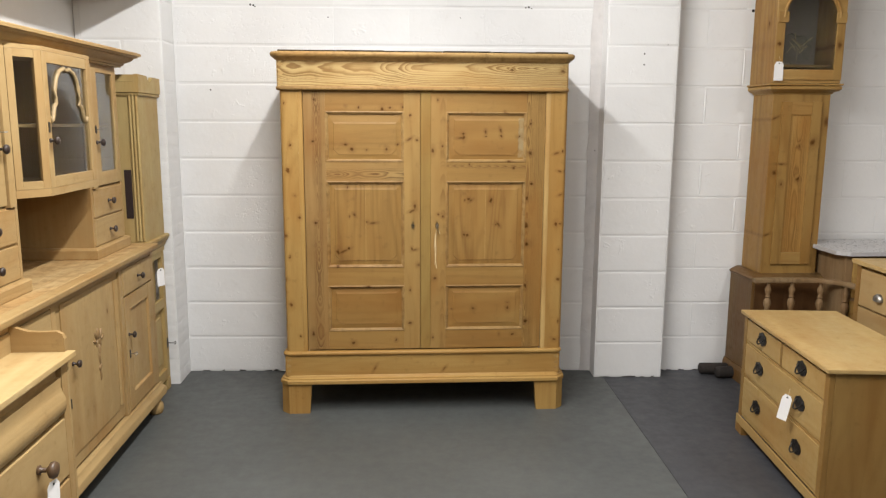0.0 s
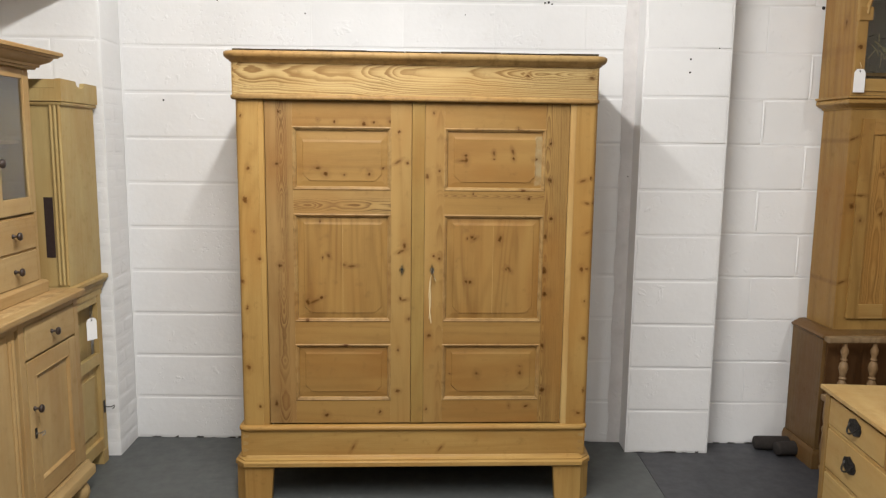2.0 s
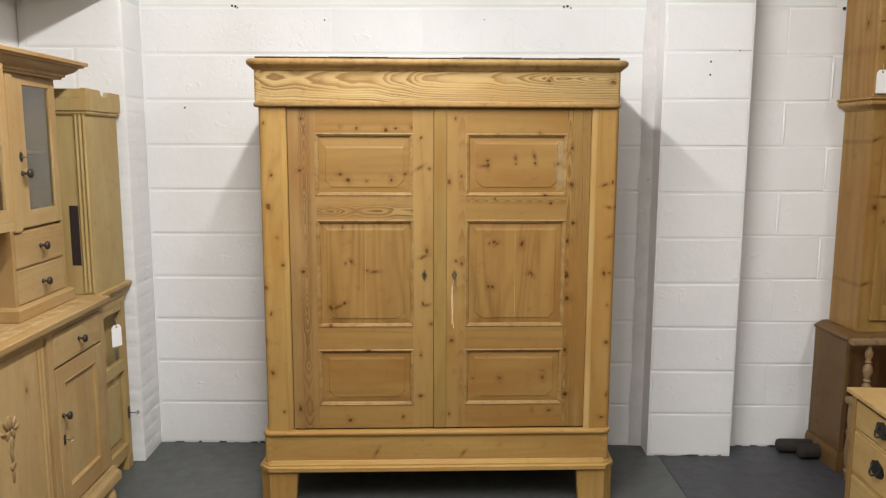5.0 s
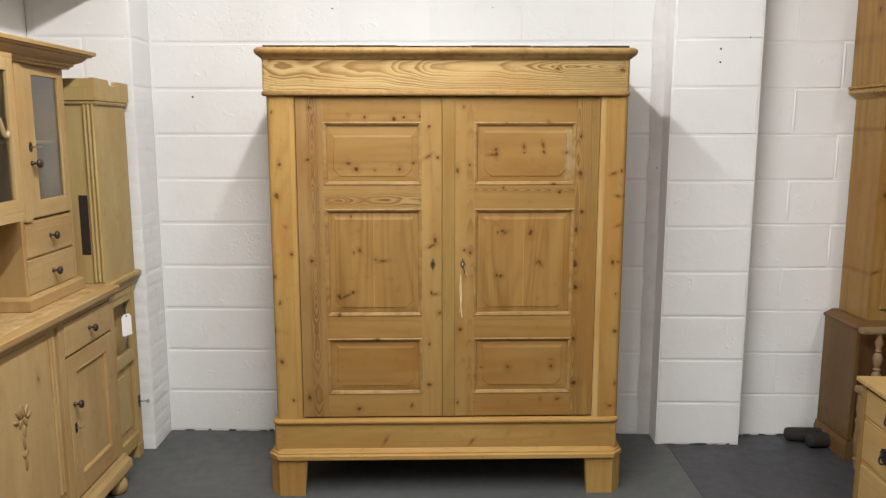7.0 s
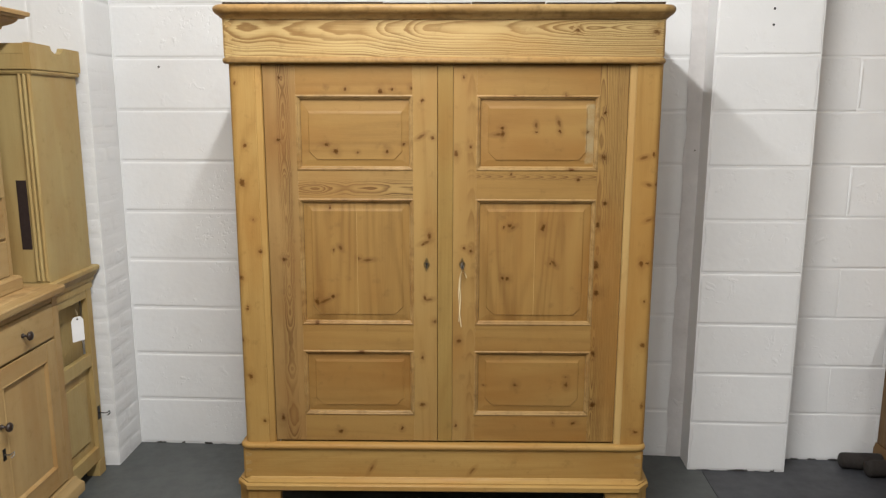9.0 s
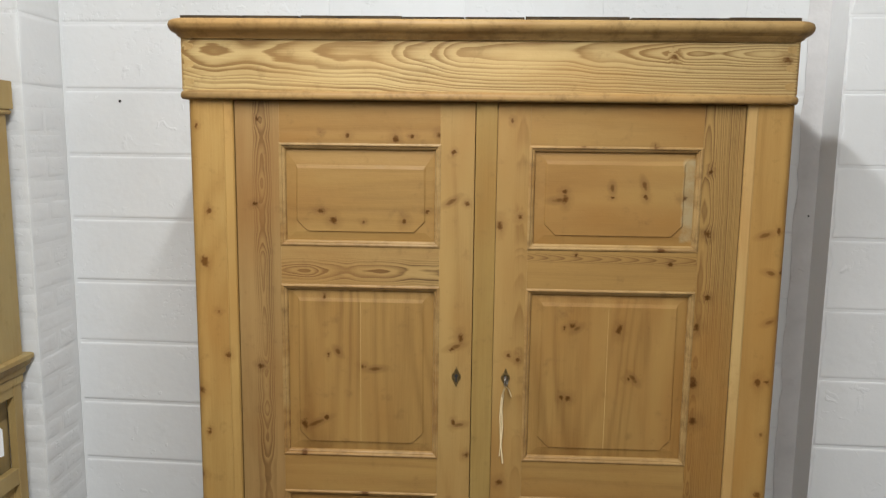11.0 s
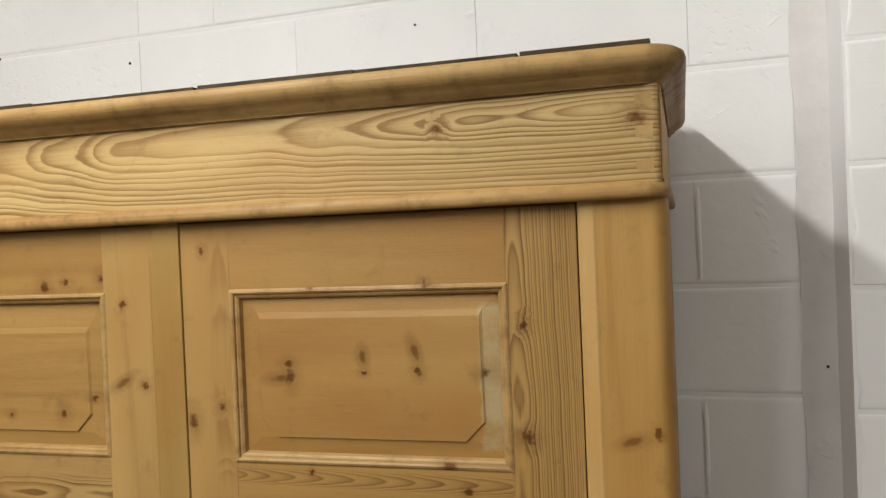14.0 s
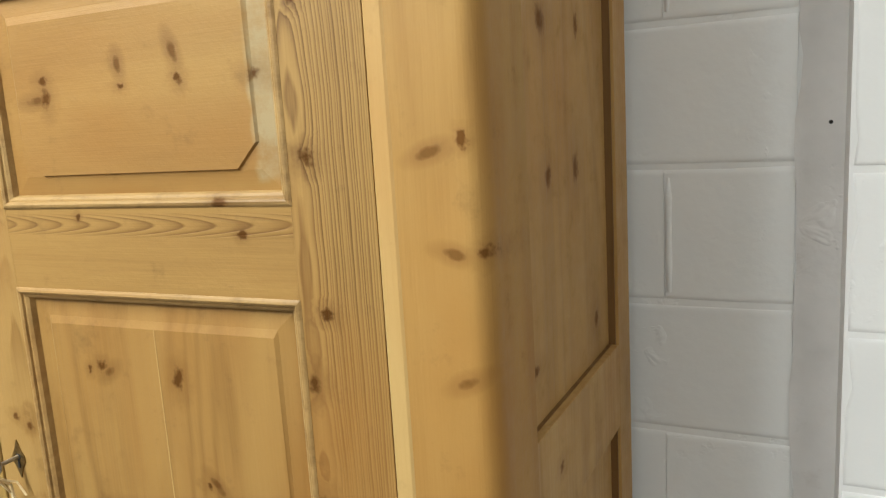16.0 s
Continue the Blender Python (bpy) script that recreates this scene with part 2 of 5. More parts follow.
def painted_floor(name, colour):
    """Worn floor paint: broad cloudy wear, fine speckle, scuffs."""
    m, nt, bsdf, add, put, maths, vec, noise_of, ranged, mix, bump = nodes_of(name)
    co = add("ShaderNodeTexCoord").outputs["Object"]
    cloud, mid, speck = noise_of(co, 0.9, 5.0, 0.6), noise_of(co, 15.0, 5.0, 0.7), noise_of(co, 120, 2.0, 0.6)
    scuff = noise_of(vec("MULTIPLY", co, (1.0, 0.25, 1.0)), 18.0, 4.0, 0.7, 0.8)
    c = mix(ranged(cloud, 0.35, 0.65), rgba(tuple(v * 0.82 for v in colour)), rgba(tuple(v * 1.15 for v in colour)))
    c = mix(ranged(mid, 0.45, 0.75, 0.0, 0.26), c, rgba(tuple(v * 0.7 for v in colour)))
    c = mix(ranged(scuff, 0.66, 0.80, 0.0, 0.12), c, rgba(tuple(v * 1.6 for v in colour)))
    c = mix(ranged(speck, 0.60, 0.72, 0.0, 0.3), c, rgba(tuple(v * 1.5 for v in colour)))
    put(bsdf.inputs["Base Color"], c)
    put(bsdf.inputs["Roughness"], ranged(mid, 0.3, 0.7, 0.42, 0.62))
    bump(maths("MULTIPLY_ADD", mid, 2.0, speck), 0.3, 0.0005)
    return m


WALL = coated("white_masonry_paint", (0.745, 0.742, 0.735), 0.62, 0.05, 2.2, 0.0018, 40.0, (0.55, 0.52, 0.48), 0.22, 0.06)
# stained render; its base tone also carries the shade beside the pilaster
STRIP = coated("shaded_off_white_render", (0.665, 0.640, 0.625), 0.7, 0.12, 7.0, 0.003, 40.0, (0.46, 0.41, 0.39), 0.5)
FLOOR = painted_floor("grey_floor_paint", (0.073, 0.078, 0.075))
FLOOR2 = painted_floor("dark_grey_floor_paint", (0.044, 0.045, 0.050))
# for walls out of view; the dull buff sets how much light they bounce
DULL = coated("unseen_wall_buff", (0.36, 0.29, 0.215), 0.75, 0.2, 3.0)
CEIL = coated("ceiling_paint", (0.75, 0.74, 0.72), 0.8, 0.05)
IRON = metal("black_iron", (0.045, 0.04, 0.036), 0.45, 0.7)
STEEL = metal("worn_steel", (0.42, 0.40, 0.37), 0.35)
WIRE = metal("bright_brass", (0.80, 0.70, 0.45), 0.3)
PLASTIC = glass("clear_plastic", (0.93, 0.94, 0.93))
PLASTIC.node_tree.nodes["Principled BSDF"].inputs["IOR"].default_value = 1.05
PLASTIC.node_tree.nodes["Principled BSDF"].inputs["Roughness"].default_value = 0.15
BRASS = metal("tarnished_brass", (0.30, 0.21, 0.09), 0.42)
TAG = coated("white_card", (0.82, 0.81, 0.80), 0.7, 0.03)
STRING = coated("straw_string", (0.66, 0.52, 0.30), 0.8, 0.1)
HOLE = coated("dark_hole", (0.02, 0.018, 0.016), 0.8)
GLASS = glass("clear_glass")
MARBLE = coated("grey_marble", (0.47, 0.46, 0.46), 0.3, 0.10, 4.0, 0.0002, 60.0, (0.36, 0.35, 0.36), 0.25)
ROUGHBOARD = pine("rough_dark_board", "y", ((0.046, 0.031, 0.015), (0.014, 0.009, 0.005)), contrast=0.9, gloss=0.7)
TOWEL = coated("brown_canvas_roll", (0.022, 0.017, 0.014), 0.9, 0.2, 20, 0.002)
WALNUT = coated("dark_turned_wood", (0.10, 0.058, 0.03), 0.4, 0.25, 20, 0.0005)
KNOBWOOD = coated("dark_brown_knob", (0.034, 0.021, 0.016), 0.38, 0.25, 30, 0.0004)
CHAIRWOOD = pine("grey_brown_chair_wood", "z", ((0.235, 0.160, 0.085), (0.15, 0.095, 0.047)), contrast=0.6)
PALEWOOD = coated("carved_pale_pine", (0.36, 0.255, 0.125), 0.5, 0.2, 30, 0.001)
SHELLMAT = coated("carved_pine", (0.25, 0.155, 0.065), 0.5, 0.2, 30, 0.001)


# ---- building helpers ----
def part(name, bm, material, parent=None, label=""):
    me = bpy.data.meshes.new(name)
    bmesh.ops.recalc_face_normals(bm, faces=bm.faces)
    bm.to_mesh(me)
    bm.free()
    me.materials.append(material)
    ob = new(name, me)
    if parent is not None:
        ob.parent = parent
    if label:
        ob["label"] = label
    return ob


def thing(name, m, label, category, group=""):
    ob = new(name)
    ob.empty_display_size = 0.1
    ob.matrix_basis = m
    return tagged(ob, label, category, group)


def smooth(ob, angle=40):
    for p in ob.data.polygons:
        p.use_smooth = True
    ob.data.set_sharp_from_angle(angle=radians(angle))
    return ob


def box(x0, x1, y0, y1, z0, z1, bevel=0.0, bm=None):
    b = bmesh.new()
    r = bmesh.ops.create_cube(b, size=1.0)
    for v in r["verts"]:
        v.co = (x0 + (v.co.x + 0.5) * (x1 - x0), y0 + (v.co.y + 0.5) * (y1 - y0), z0 + (v.co.z + 0.5) * (z1 - z0))
    if bevel:
        bmesh.ops.bevel(b, geom=b.edges[:], offset=bevel, segments=2, affect="EDGES", profile=0.6)
    return join(bm, b) if bm is not None else b


def join(bm, other):
    me = bpy.data.meshes.new("scratch")
    other.to_mesh(me)
    other.free()
    bm.from_mesh(me)
    bpy.data.meshes.remove(me)
    return bm


def sweep(profile, path, closed=False, cap=True):
    """Runs a profile of (out, z) along a plan path of (x, y), mitred, out to the right-hand side of the path."""
    bm = bmesh.new()
    n, rows = len(path), []
    for i, (x, y) in enumerate(path):
        a = Vector(path[i - 1]) if (i or closed) else None
        b = Vector(path[(i + 1) % n]) if (i < n - 1 or closed) else None
        here = Vector((x, y))
        d1 = (here - a).normalized() if a is not None else (b - here).normalized()
        d2 = (b - here).normalized() if b is not None else d1
        n1, n2 = Vector((d1.y, -d1.x)), Vector((d2.y, -d2.x))
        mitre = (n1 + n2).normalized()
        mitre = mitre / max(0.3, mitre.dot(n1))
        rows.append([bm.verts.new((x + mitre.x * o, y + mitre.y * o, z)) for o, z in profile])
    k = len(profile)
    for i in range(n if closed else n - 1):
        r, s = rows[i], rows[(i + 1) % n]
        for j in range(k):
            bm.faces.new((r[j], r[(j + 1) % k], s[(j + 1) % k], s[j]))
    if cap and not closed:
        bm.faces.new(rows[0]), bm.faces.new(rows[-1])
    return bm


def prism(outline, z0, z1):
    """A plan outline of (x, y), raised from z0 to z1."""
    bm = bmesh.new()
    lo, hi = [bm.verts.new((x, y, z0)) for x, y in outline], [bm.verts.new((x, y, z1)) for x, y in outline]
    bm.faces.new(lo), bm.faces.new(hi)
    for i in range(len(outline)):
        j = (i + 1) % len(outline)
        bm.faces.new((lo[i], lo[j], hi[j], hi[i]))
    return bm


def turned(bm, m):
    bm.transform(m)
    return bm


def lathe(profile, seg=16):
    """A turned piece: (radius, height) about z."""
    bm = bmesh.new()
    rings = [[bm.verts.new((r * math.cos(2 * math.pi * k / seg), r * math.sin(2 * math.pi * k / seg), h)) for k in range(seg)] for r, h in profile]
    for a, b in zip(rings, rings[1:]):
        for k in range(seg):
            bm.faces.new((a[k], a[(k + 1) % seg], b[(k + 1) % seg], b[k]))
    bm.faces.new(rings[0]), bm.faces.new(rings[-1])
    return bm


def pipe(points, radius, seg=8):
    """A round bar through points."""
    bm, rings = bmesh.new(), []
    pts = [Vector(p) for p in points]
    for i, p in enumerate(pts):
        d = (pts[min(i + 1, len(pts) - 1)] - pts[max(i - 1, 0)]).normalized()
        q = d.to_track_quat("Z", "Y")
        rings.append([bm.verts.new(p + q @ Vector((radius * math.cos(2 * math.pi * k / seg), radius * math.sin(2 * math.pi * k / seg), 0))) for k in range(seg)])
    for a, b in zip(rings, rings[1:]):
        for k in range(seg):
            bm.faces.new((a[k], a[(k + 1) % seg], b[(k + 1) % seg], b[k]))
    bm.faces.new(rings[0]), bm.faces.new(rings[-1])
    return bm


def rounded(x0, x1, yf, yb, r, steps=5):
    """Plan path from the back left corner along the front to the back right, with rounded front corners."""
    pts = [(x0, yb)]
    for k in range(steps + 1):
        a = math.pi + k * math.pi / 2 / steps
        pts.append((x0 + r + r * math.cos(a), yf + r + r * math.sin(a)))
    for k in range(steps + 1):
        a = 1.5 * math.pi + k * math.pi / 2 / steps
        pts.append((x1 - r + r * math.cos(a), yf + r + r * math.sin(a)))
    return pts + [(x1, yb)]


FACING_X = pose(0, 0, 0, 0, 90, 0)


def placed(origin, lean=0.0):
    """A part() for things written in room coordinates: moves the mesh to the thing's own origin. lean: how far the sides run out of square."""
    def put_part(name, bm, material, parent, label=""):
        for v in bm.verts:
            v.co.x += lean * max(0.0, v.co.y - origin[1])
            v.co -= Vector(origin)
        return part(name, bm, material, parent, label)
    return put_part


# ---- the room ----
WALL_FRAME = pose(0, 4.659, 0, 0, 0, -2.45)
HIGH = 3.2


def structure(name, bm, material, label, category, m=None):
    ob = tagged(part(name, bm, material), label, category, "", "structure")
    if m is not None:
        ob.matrix_basis = m
    return ob


BACK = structure("wall_north", box(-2.2, 4.7, 0.0020, 0.25, 0, HIGH), WALL, "white painted concrete block wall behind the wardrobe", "wall", WALL_FRAME)
PILASTER = structure("pilaster", box(1.0945, 1.517, -0.1296, 0.0015, 0, HIGH), WALL, "white painted block pilaster standing out from the wall", "pilaster", WALL_FRAME)
rng = random.Random(31)
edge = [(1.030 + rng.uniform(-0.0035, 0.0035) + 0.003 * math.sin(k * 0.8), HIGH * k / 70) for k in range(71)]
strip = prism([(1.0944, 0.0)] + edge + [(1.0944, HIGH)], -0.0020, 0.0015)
for v in strip.verts:
    v.co = (v.co.x, v.co.z, v.co.y)
structure("wall_strip", strip, STRIP, "narrow off-white rendered strip beside the pilaster, toned darker for shade", "wall strip", WALL_FRAME)
PIER = structure("brick_pier", box(-1.936, -1.4622, 4.4822, 4.75, 0, HIGH), WALL, "white painted brick pier in the corner", "pier")
structure("wall_west", box(-2.1, -1.94, -4.2, 4.75, 0, HIGH), WALL, "plain white side wall behind the dresser", "wall")
# east and south walls and the ceiling are unseen, added to close the room
structure("wall_east", box(4.6, 4.8, -4.2, 4.5, 0, HIGH), DULL, "unseen buff side wall, added to close the room", "wall")
structure("wall_south", box(-2.1, 4.8, -4.4, -4.2, 0, HIGH), DULL, "unseen buff end wall, added to close the room", "wall")
structure("ceiling", box(-2.1, 4.8, -4.4, 4.95, HIGH, HIGH + 0.1), CEIL, "plain white ceiling", "ceiling")
structure("bulkhead", box(-1.94, -1.485, -4.2, 4.4835, 2.27, HIGH), WALL, "white boxed-in bulkhead above the dresser", "bulkhead")
structure("floor", prism([(-2.1, -4.4), (0.81, -4.4), (1.166, 4.95), (-2.1, 4.95)], -0.06, 0), FLOOR, "scuffed grey painted concrete floor", "floor")
structure("floor_strip", prism([(0.813, -4.4), (4.8, -4.4), (4.8, 4.95), (1.169, 4.95)], -0.06, -0.0005), FLOOR2, "darker grey painted concrete floor", "floor")


# ---- wardrobe ----
WO = (0.0, 4.0, 0.0)
W = placed(WO, 0.055)
wardrobe = thing("wardrobe", pose(*WO), "large antique stripped pine double wardrobe with panelled doors, against the wall", "wardrobe")


def knots_at(rows):
    return [(x - WO[0], z) for x, z in rows]


K_STILE_L = [(-0.722, 1.67), (-0.697, 1.454), (-0.712, 1.325), (-0.68, 1.195), (-0.657, 1.078), (-0.733, 0.981), (-0.712, 0.866), (-0.739, 0.743), (-0.713, 0.606), (-0.667, 0.431)]
K_STILE_R = [(0.737, 1.428), (0.75, 1.323), (0.711, 1.041), (0.733, 1.041), (0.729, 0.897), (0.732, 0.734), (0.738, 0.498), (0.722, 0.395)]
K_DL_L = [(-0.57, 1.688), (-0.573, 1.049), (-0.60, 0.441), (-0.581, 1.476)]
K_DL_R = [(-0.072, 1.613), (-0.039, 1.485), (-0.049, 1.136), (-0.071, 1.106), (-0.065, 0.904), (-0.03, 0.817), (-0.074, 0.679), (-0.076, 0.494)]
K_DL_H = [(-0.409, 1.658), (-0.34, 1.65), (-0.219, 1.642), (-0.177, 1.651), (-0.11, 1.655), (-0.383, 0.386), (-0.152, 0.4), (-0.414, 1.459), (-0.379, 1.436), (-0.302, 1.432), (-0.196, 1.437), (-0.138, 1.461)]
K_DL_V = [(-0.395, 1.083), (-0.305, 1.05), (-0.461, 0.891), (-0.401, 0.908), (-0.405, 1.235)]
K_DR_L = [(0.072, 1.689), (0.096, 1.449), (0.046, 1.43), (0.073, 1.092), (0.1, 1.083), (0.057, 0.744), (0.048, 0.412)]
K_DR_R = [(0.564, 1.573), (0.566, 1.415), (0.55, 1.028), (0.575, 1.255)]
K_DR_H = [(0.424, 1.635), (0.206, 1.518), (0.207, 1.497), (0.325, 1.503), (0.408, 1.508), (0.506, 1.504), (0.413, 0.428), (0.49, 0.427), (0.268, 0.572), (0.458, 0.605), (0.459, 0.574), (0.15, 0.57)]
K_DR_V = [(0.217, 1.166), (0.238, 1.171), (0.359, 1.164), (0.386, 1.035), (0.217, 0.978), (0.232, 0.978)]
K_FRIEZE = [(0.458, 1.845), (0.722, 1.842)]

P_STILE_L = pine("stile_pine_left", "z", PINE, K_STILE_L, contrast=0.4, size=0.0085, straight=0.25)
P_STILE_R = pine("stile_pine_right", "z", PINE, K_STILE_R, contrast=0.4, size=0.0075, straight=0.25, spikes=((0.703, 1.417, 18, 0.016), (0.722, 1.322, -12, 0.014), (0.730, 1.197, 25, 0.015)))
P_DL_L = pine("door_pine_outer", "z", ((0.255, 0.153, 0.055), (0.120, 0.060, 0.017)), K_DL_L, contrast=1.5, size=0.009, straight=0.25, pith=(-0.560, 0.070, -0.055, 0.070, 6.0, 135.0, 0.024))
P_DL_R = pine("door_pine_lock", "z", LOCK, K_DL_R, contrast=0.35, size=0.007, straight=0.3, spikes=((-0.078, 1.488, 30, 0.018), (-0.062, 1.112, 20, 0.020), (-0.05, 0.90, 10, 0.016)))
P_DL_H = pine("door_pine_level", "x", DOOR, K_DL_H, contrast=0.22, rings=12, size=0.0075, straight=0.05)
P_DL_V = pine("door_pine_upright", "z", DOOR, K_DL_V, contrast=0.45, size=0.008, straight=0.3, spikes=((-0.43, 0.893, 24, 0.030), (-0.37, 1.09, -50, 0.012), (-0.27, 1.045, 5, 0.020)))
P_DR_L = pine("door_pine_lock_side", "z", LOCK, K_DR_L, contrast=0.65, size=0.0075, straight=0.2, pith=(0.099, 0.006, 0.075, 0.030, 6.0, 150.0, 0.014))
P_DR_R = pine("door_pine_hinge_side", "z", ((0.292, 0.174, 0.054), (0.110, 0.052, 0.012)), K_DR_R + [(0.552, 1.18), (0.556, 0.93), (0.553, 0.70), (0.558, 0.50)], contrast=1.05, size=0.010, straight=0.2, pith=(0.552, 0.0, 0.020, 0.030, 5.0, 215.0, 0.0))
P_DL_RAIL = pine("door_pine_figured_rail", "x", ((0.300, 0.190, 0.068), (0.085, 0.040, 0.011)), contrast=1.7, straight=0.1, pith=(1.303, 0.034, 0.0, 0.085, 5.0, 150.0, 0.030))
P_DR_RAIL = pine("door_pine_plain_rail", "x", DOOR, [(0.24, 1.358), (0.477, 1.338)], contrast=0.85, size=0.006, straight=0.12, figure=(1.349, 0.010, 1.2, 24.0, 1))
P_DR_H = pine("door_pine_level_knotty", "x", DOOR, K_DR_H, contrast=0.22, rings=12, size=0.0075, straight=0.05, spikes=((0.325, 1.528, 95, 0.012), (0.404, 1.536, 108, 0.015), (0.19, 1.495, 4, 0.018)), stain=(0.500, 0.534, 1.395, 1.60, (0.32, 0.258, 0.142)))
P_DR_V = pine("door_pine_upright_knotty", "z", DOOR, K_DR_V, contrast=0.45, size=0.0075, straight=0.3, spikes=((0.40, 1.035, -50, 0.016), (0.25, 1.165, 35, 0.014)))
P_FRIEZE = pine("frieze_pine", "x", GOLD, K_FRIEZE, contrast=1.42, size=0.013, straight=0.3, pith=(1.854, 0.072, -0.082, 0.075, 3.2, 112.0, 0.0))
P_PLINTH = pine("plinth_pine", "x", PINE, contrast=0.3, straight=0.3, spikes=((-0.268, 0.248, 60, 0.022), (0.112, 0.240, 50, 0.018)))
P_H = pine("pine_level", "x", PINE, contrast=0.5)
P_V = pine("pine_upright", "z", PINE, contrast=0.5)
P_MOULD = pine("moulding_pine", "x", ((0.33, 0.212, 0.080), (0.150, 0.078, 0.024)), contrast=0.8, gloss=0.46, random_knots=6.0, worn=0.75)
P_TRIM = pine("panel_moulding_pine", "x", ((0.300, 0.188, 0.070), (0.16, 0.084, 0.026)), [(0.428, 1.634), (0.25, 1.633), (-0.30, 0.705), (0.45, 1.372), (-0.46, 0.81)], size=0.012, contrast=0.5, gloss=0.4, worn=0.7)
# side tones raised above the front pine, in place of light missing there
P_SIDE = pine("side_pine_lifted", "z", ((0.43, 0.275, 0.102), (0.29, 0.165, 0.053)), [(0.14, 1.70), (0.16, 1.665), (0.28, 1.655), (0.20, 1.02), (0.40, 0.40)], contrast=0.45, size=0.011, face="x")
P_FIELD = pine("side_panel_pine_lifted", "z", ((0.40, 0.250, 0.090), (0.26, 0.145, 0.045)), [(0.148, 1.366), (0.231, 1.373), (0.343, 1.374), (0.165, 1.152), (0.43, 1.149), (0.218, 1.552), (0.361, 1.559), (0.21, 0.8), (0.35, 0.62)], contrast=0.45, size=0.014, face="x")

# dark tone that stands for shade along the sunk side panels
P_EDGE_SHADE = pine("shaded_edge_pine", "z", ((0.170, 0.092, 0.031), (0.095, 0.048, 0.016)), contrast=0.4)
YB = 4.575
# carcass: back, floor, sides
W("back_board", box(-0.70, 0.70, YB - 0.03, YB - 0.012, 0.17, 1.90), P_V, wardrobe)
W("bottom_board", box(-0.70, 0.70, 4.03, YB - 0.031, 0.19, 0.21), P_H, wardrobe)


def corner_stile(sign, material):
    """An upright with a rounded outer corner, and a planed lighter strip along the door."""
    r, xo, yf = 0.024, (0.758 if sign > 0 else 0.745), 3.992
    xi = 0.6415 if sign > 0 else 0.629
    pts = [(xi + 0.0245, yf)]
    for k in range(7):
        a = -math.pi / 2 + k * math.pi / 12
        pts.append((xo - r + r * math.cos(a), yf + r + r * math.sin(a)))
    pts += [(xo, 4.10), (xo - 0.028, 4.10), (xo - 0.028, 4.03), (xi + 0.0245, 4.03)]
    edge = [(xi, 3.9985), (xi + 0.003, 3.9945), (xi + 0.021, 3.9915), (xi + 0.0243, 3.9925), (xi + 0.0243, 4.03), (xi, 4.03)]
    st = smooth(W("stile", prism([(sign * x, y) for x, y in pts], 0.345, 1.736), material, wardrobe), 30)
    W("edge_strip", prism([(sign * x, y) for x, y in edge], 0.345, 1.736), P_STRIP if sign > 0 else material, st)
    return st


P_STRIP = pine("worn_edge_pine", "z", ((0.385, 0.252, 0.095), (0.29, 0.175, 0.056)), contrast=0.2, straight=0.3)
P_EDGE = pine("planed_edge_pine", "z", ((0.365, 0.236, 0.086), (0.27, 0.158, 0.048)), contrast=0.2, straight=0.25)
corner_stile(-1, P_STILE_L)
corner_stile(1, P_STILE_R)


def panel(x0, x1, z0, z1, y, top=0.034):
    """A fielded panel: a bevelled rim, and a raised field with a crisp lower ledge whose corners are cut off."""
    bm = bmesh.new()
    a, b, c, d, cut = x0 + 0.039, x1 - 0.037, z0 + 0.036, z1 - top, 0.029

    def ring(rect, depth):
        p, q, r, t = rect
        return [bm.verts.new((u, y + depth, w)) for u, w in ((p, r), (q, r), (q, t), (p, t))]

    rows = [ring((x0, x1, z0, z1), 0.018), ring((x0, x1, z0, z1), 0.0130), ring((a, b, c, d), 0.0085)]
    for lo, hi in zip(rows, rows[1:]):
        for i in range(4):
            bm.faces.new((lo[i], lo[(i + 1) % 4], hi[(i + 1) % 4], hi[i]))
    bm.faces.new(rows[0]), bm.faces.new(rows[-1])
    low = [(a + cut, c), (b - cut, c), (b, c + cut), (b, d), (a, d), (a, c + cut)]
    high = [(a + cut + 0.0005, c + 0.0014), (b - cut - 0.0005, c + 0.0014), (b - 0.003, c + cut), (b - 0.005, d - 0.010), (a + 0.005, d - 0.010), (a + 0.003, c + cut)]
    lo, hi = [bm.verts.new((u, y + 0.0086, w)) for u, w in low], [bm.verts.new((u, y + 0.0058, w)) for u, w in high]
    bm.faces.new(hi), bm.faces.new(lo)
    for i in range(6):
        bm.faces.new((lo[i], lo[(i + 1) % 6], hi[(i + 1) % 6], hi[i]))
    return bm


BEAD = [(-0.002, -0.0004), (0.0005, -0.0020), (0.0032, -0.0026), (0.0055, -0.0012), (0.0064, 0.0018), (0.0090, 0.0022), (0.0120, 0.0045), (0.0145, 0.0135), (-0.002, 0.0135)]


def panel_moulding(x0, x1, z0, z1, y):
    bm = sweep([(o, y + d) for o, d in BEAD], [(x0, z0), (x0, z1), (x1, z1), (x1, z0)], closed=True)
    for v in bm.verts:
        v.co = (v.co.x, v.co.z, v.co.y)
    return bm


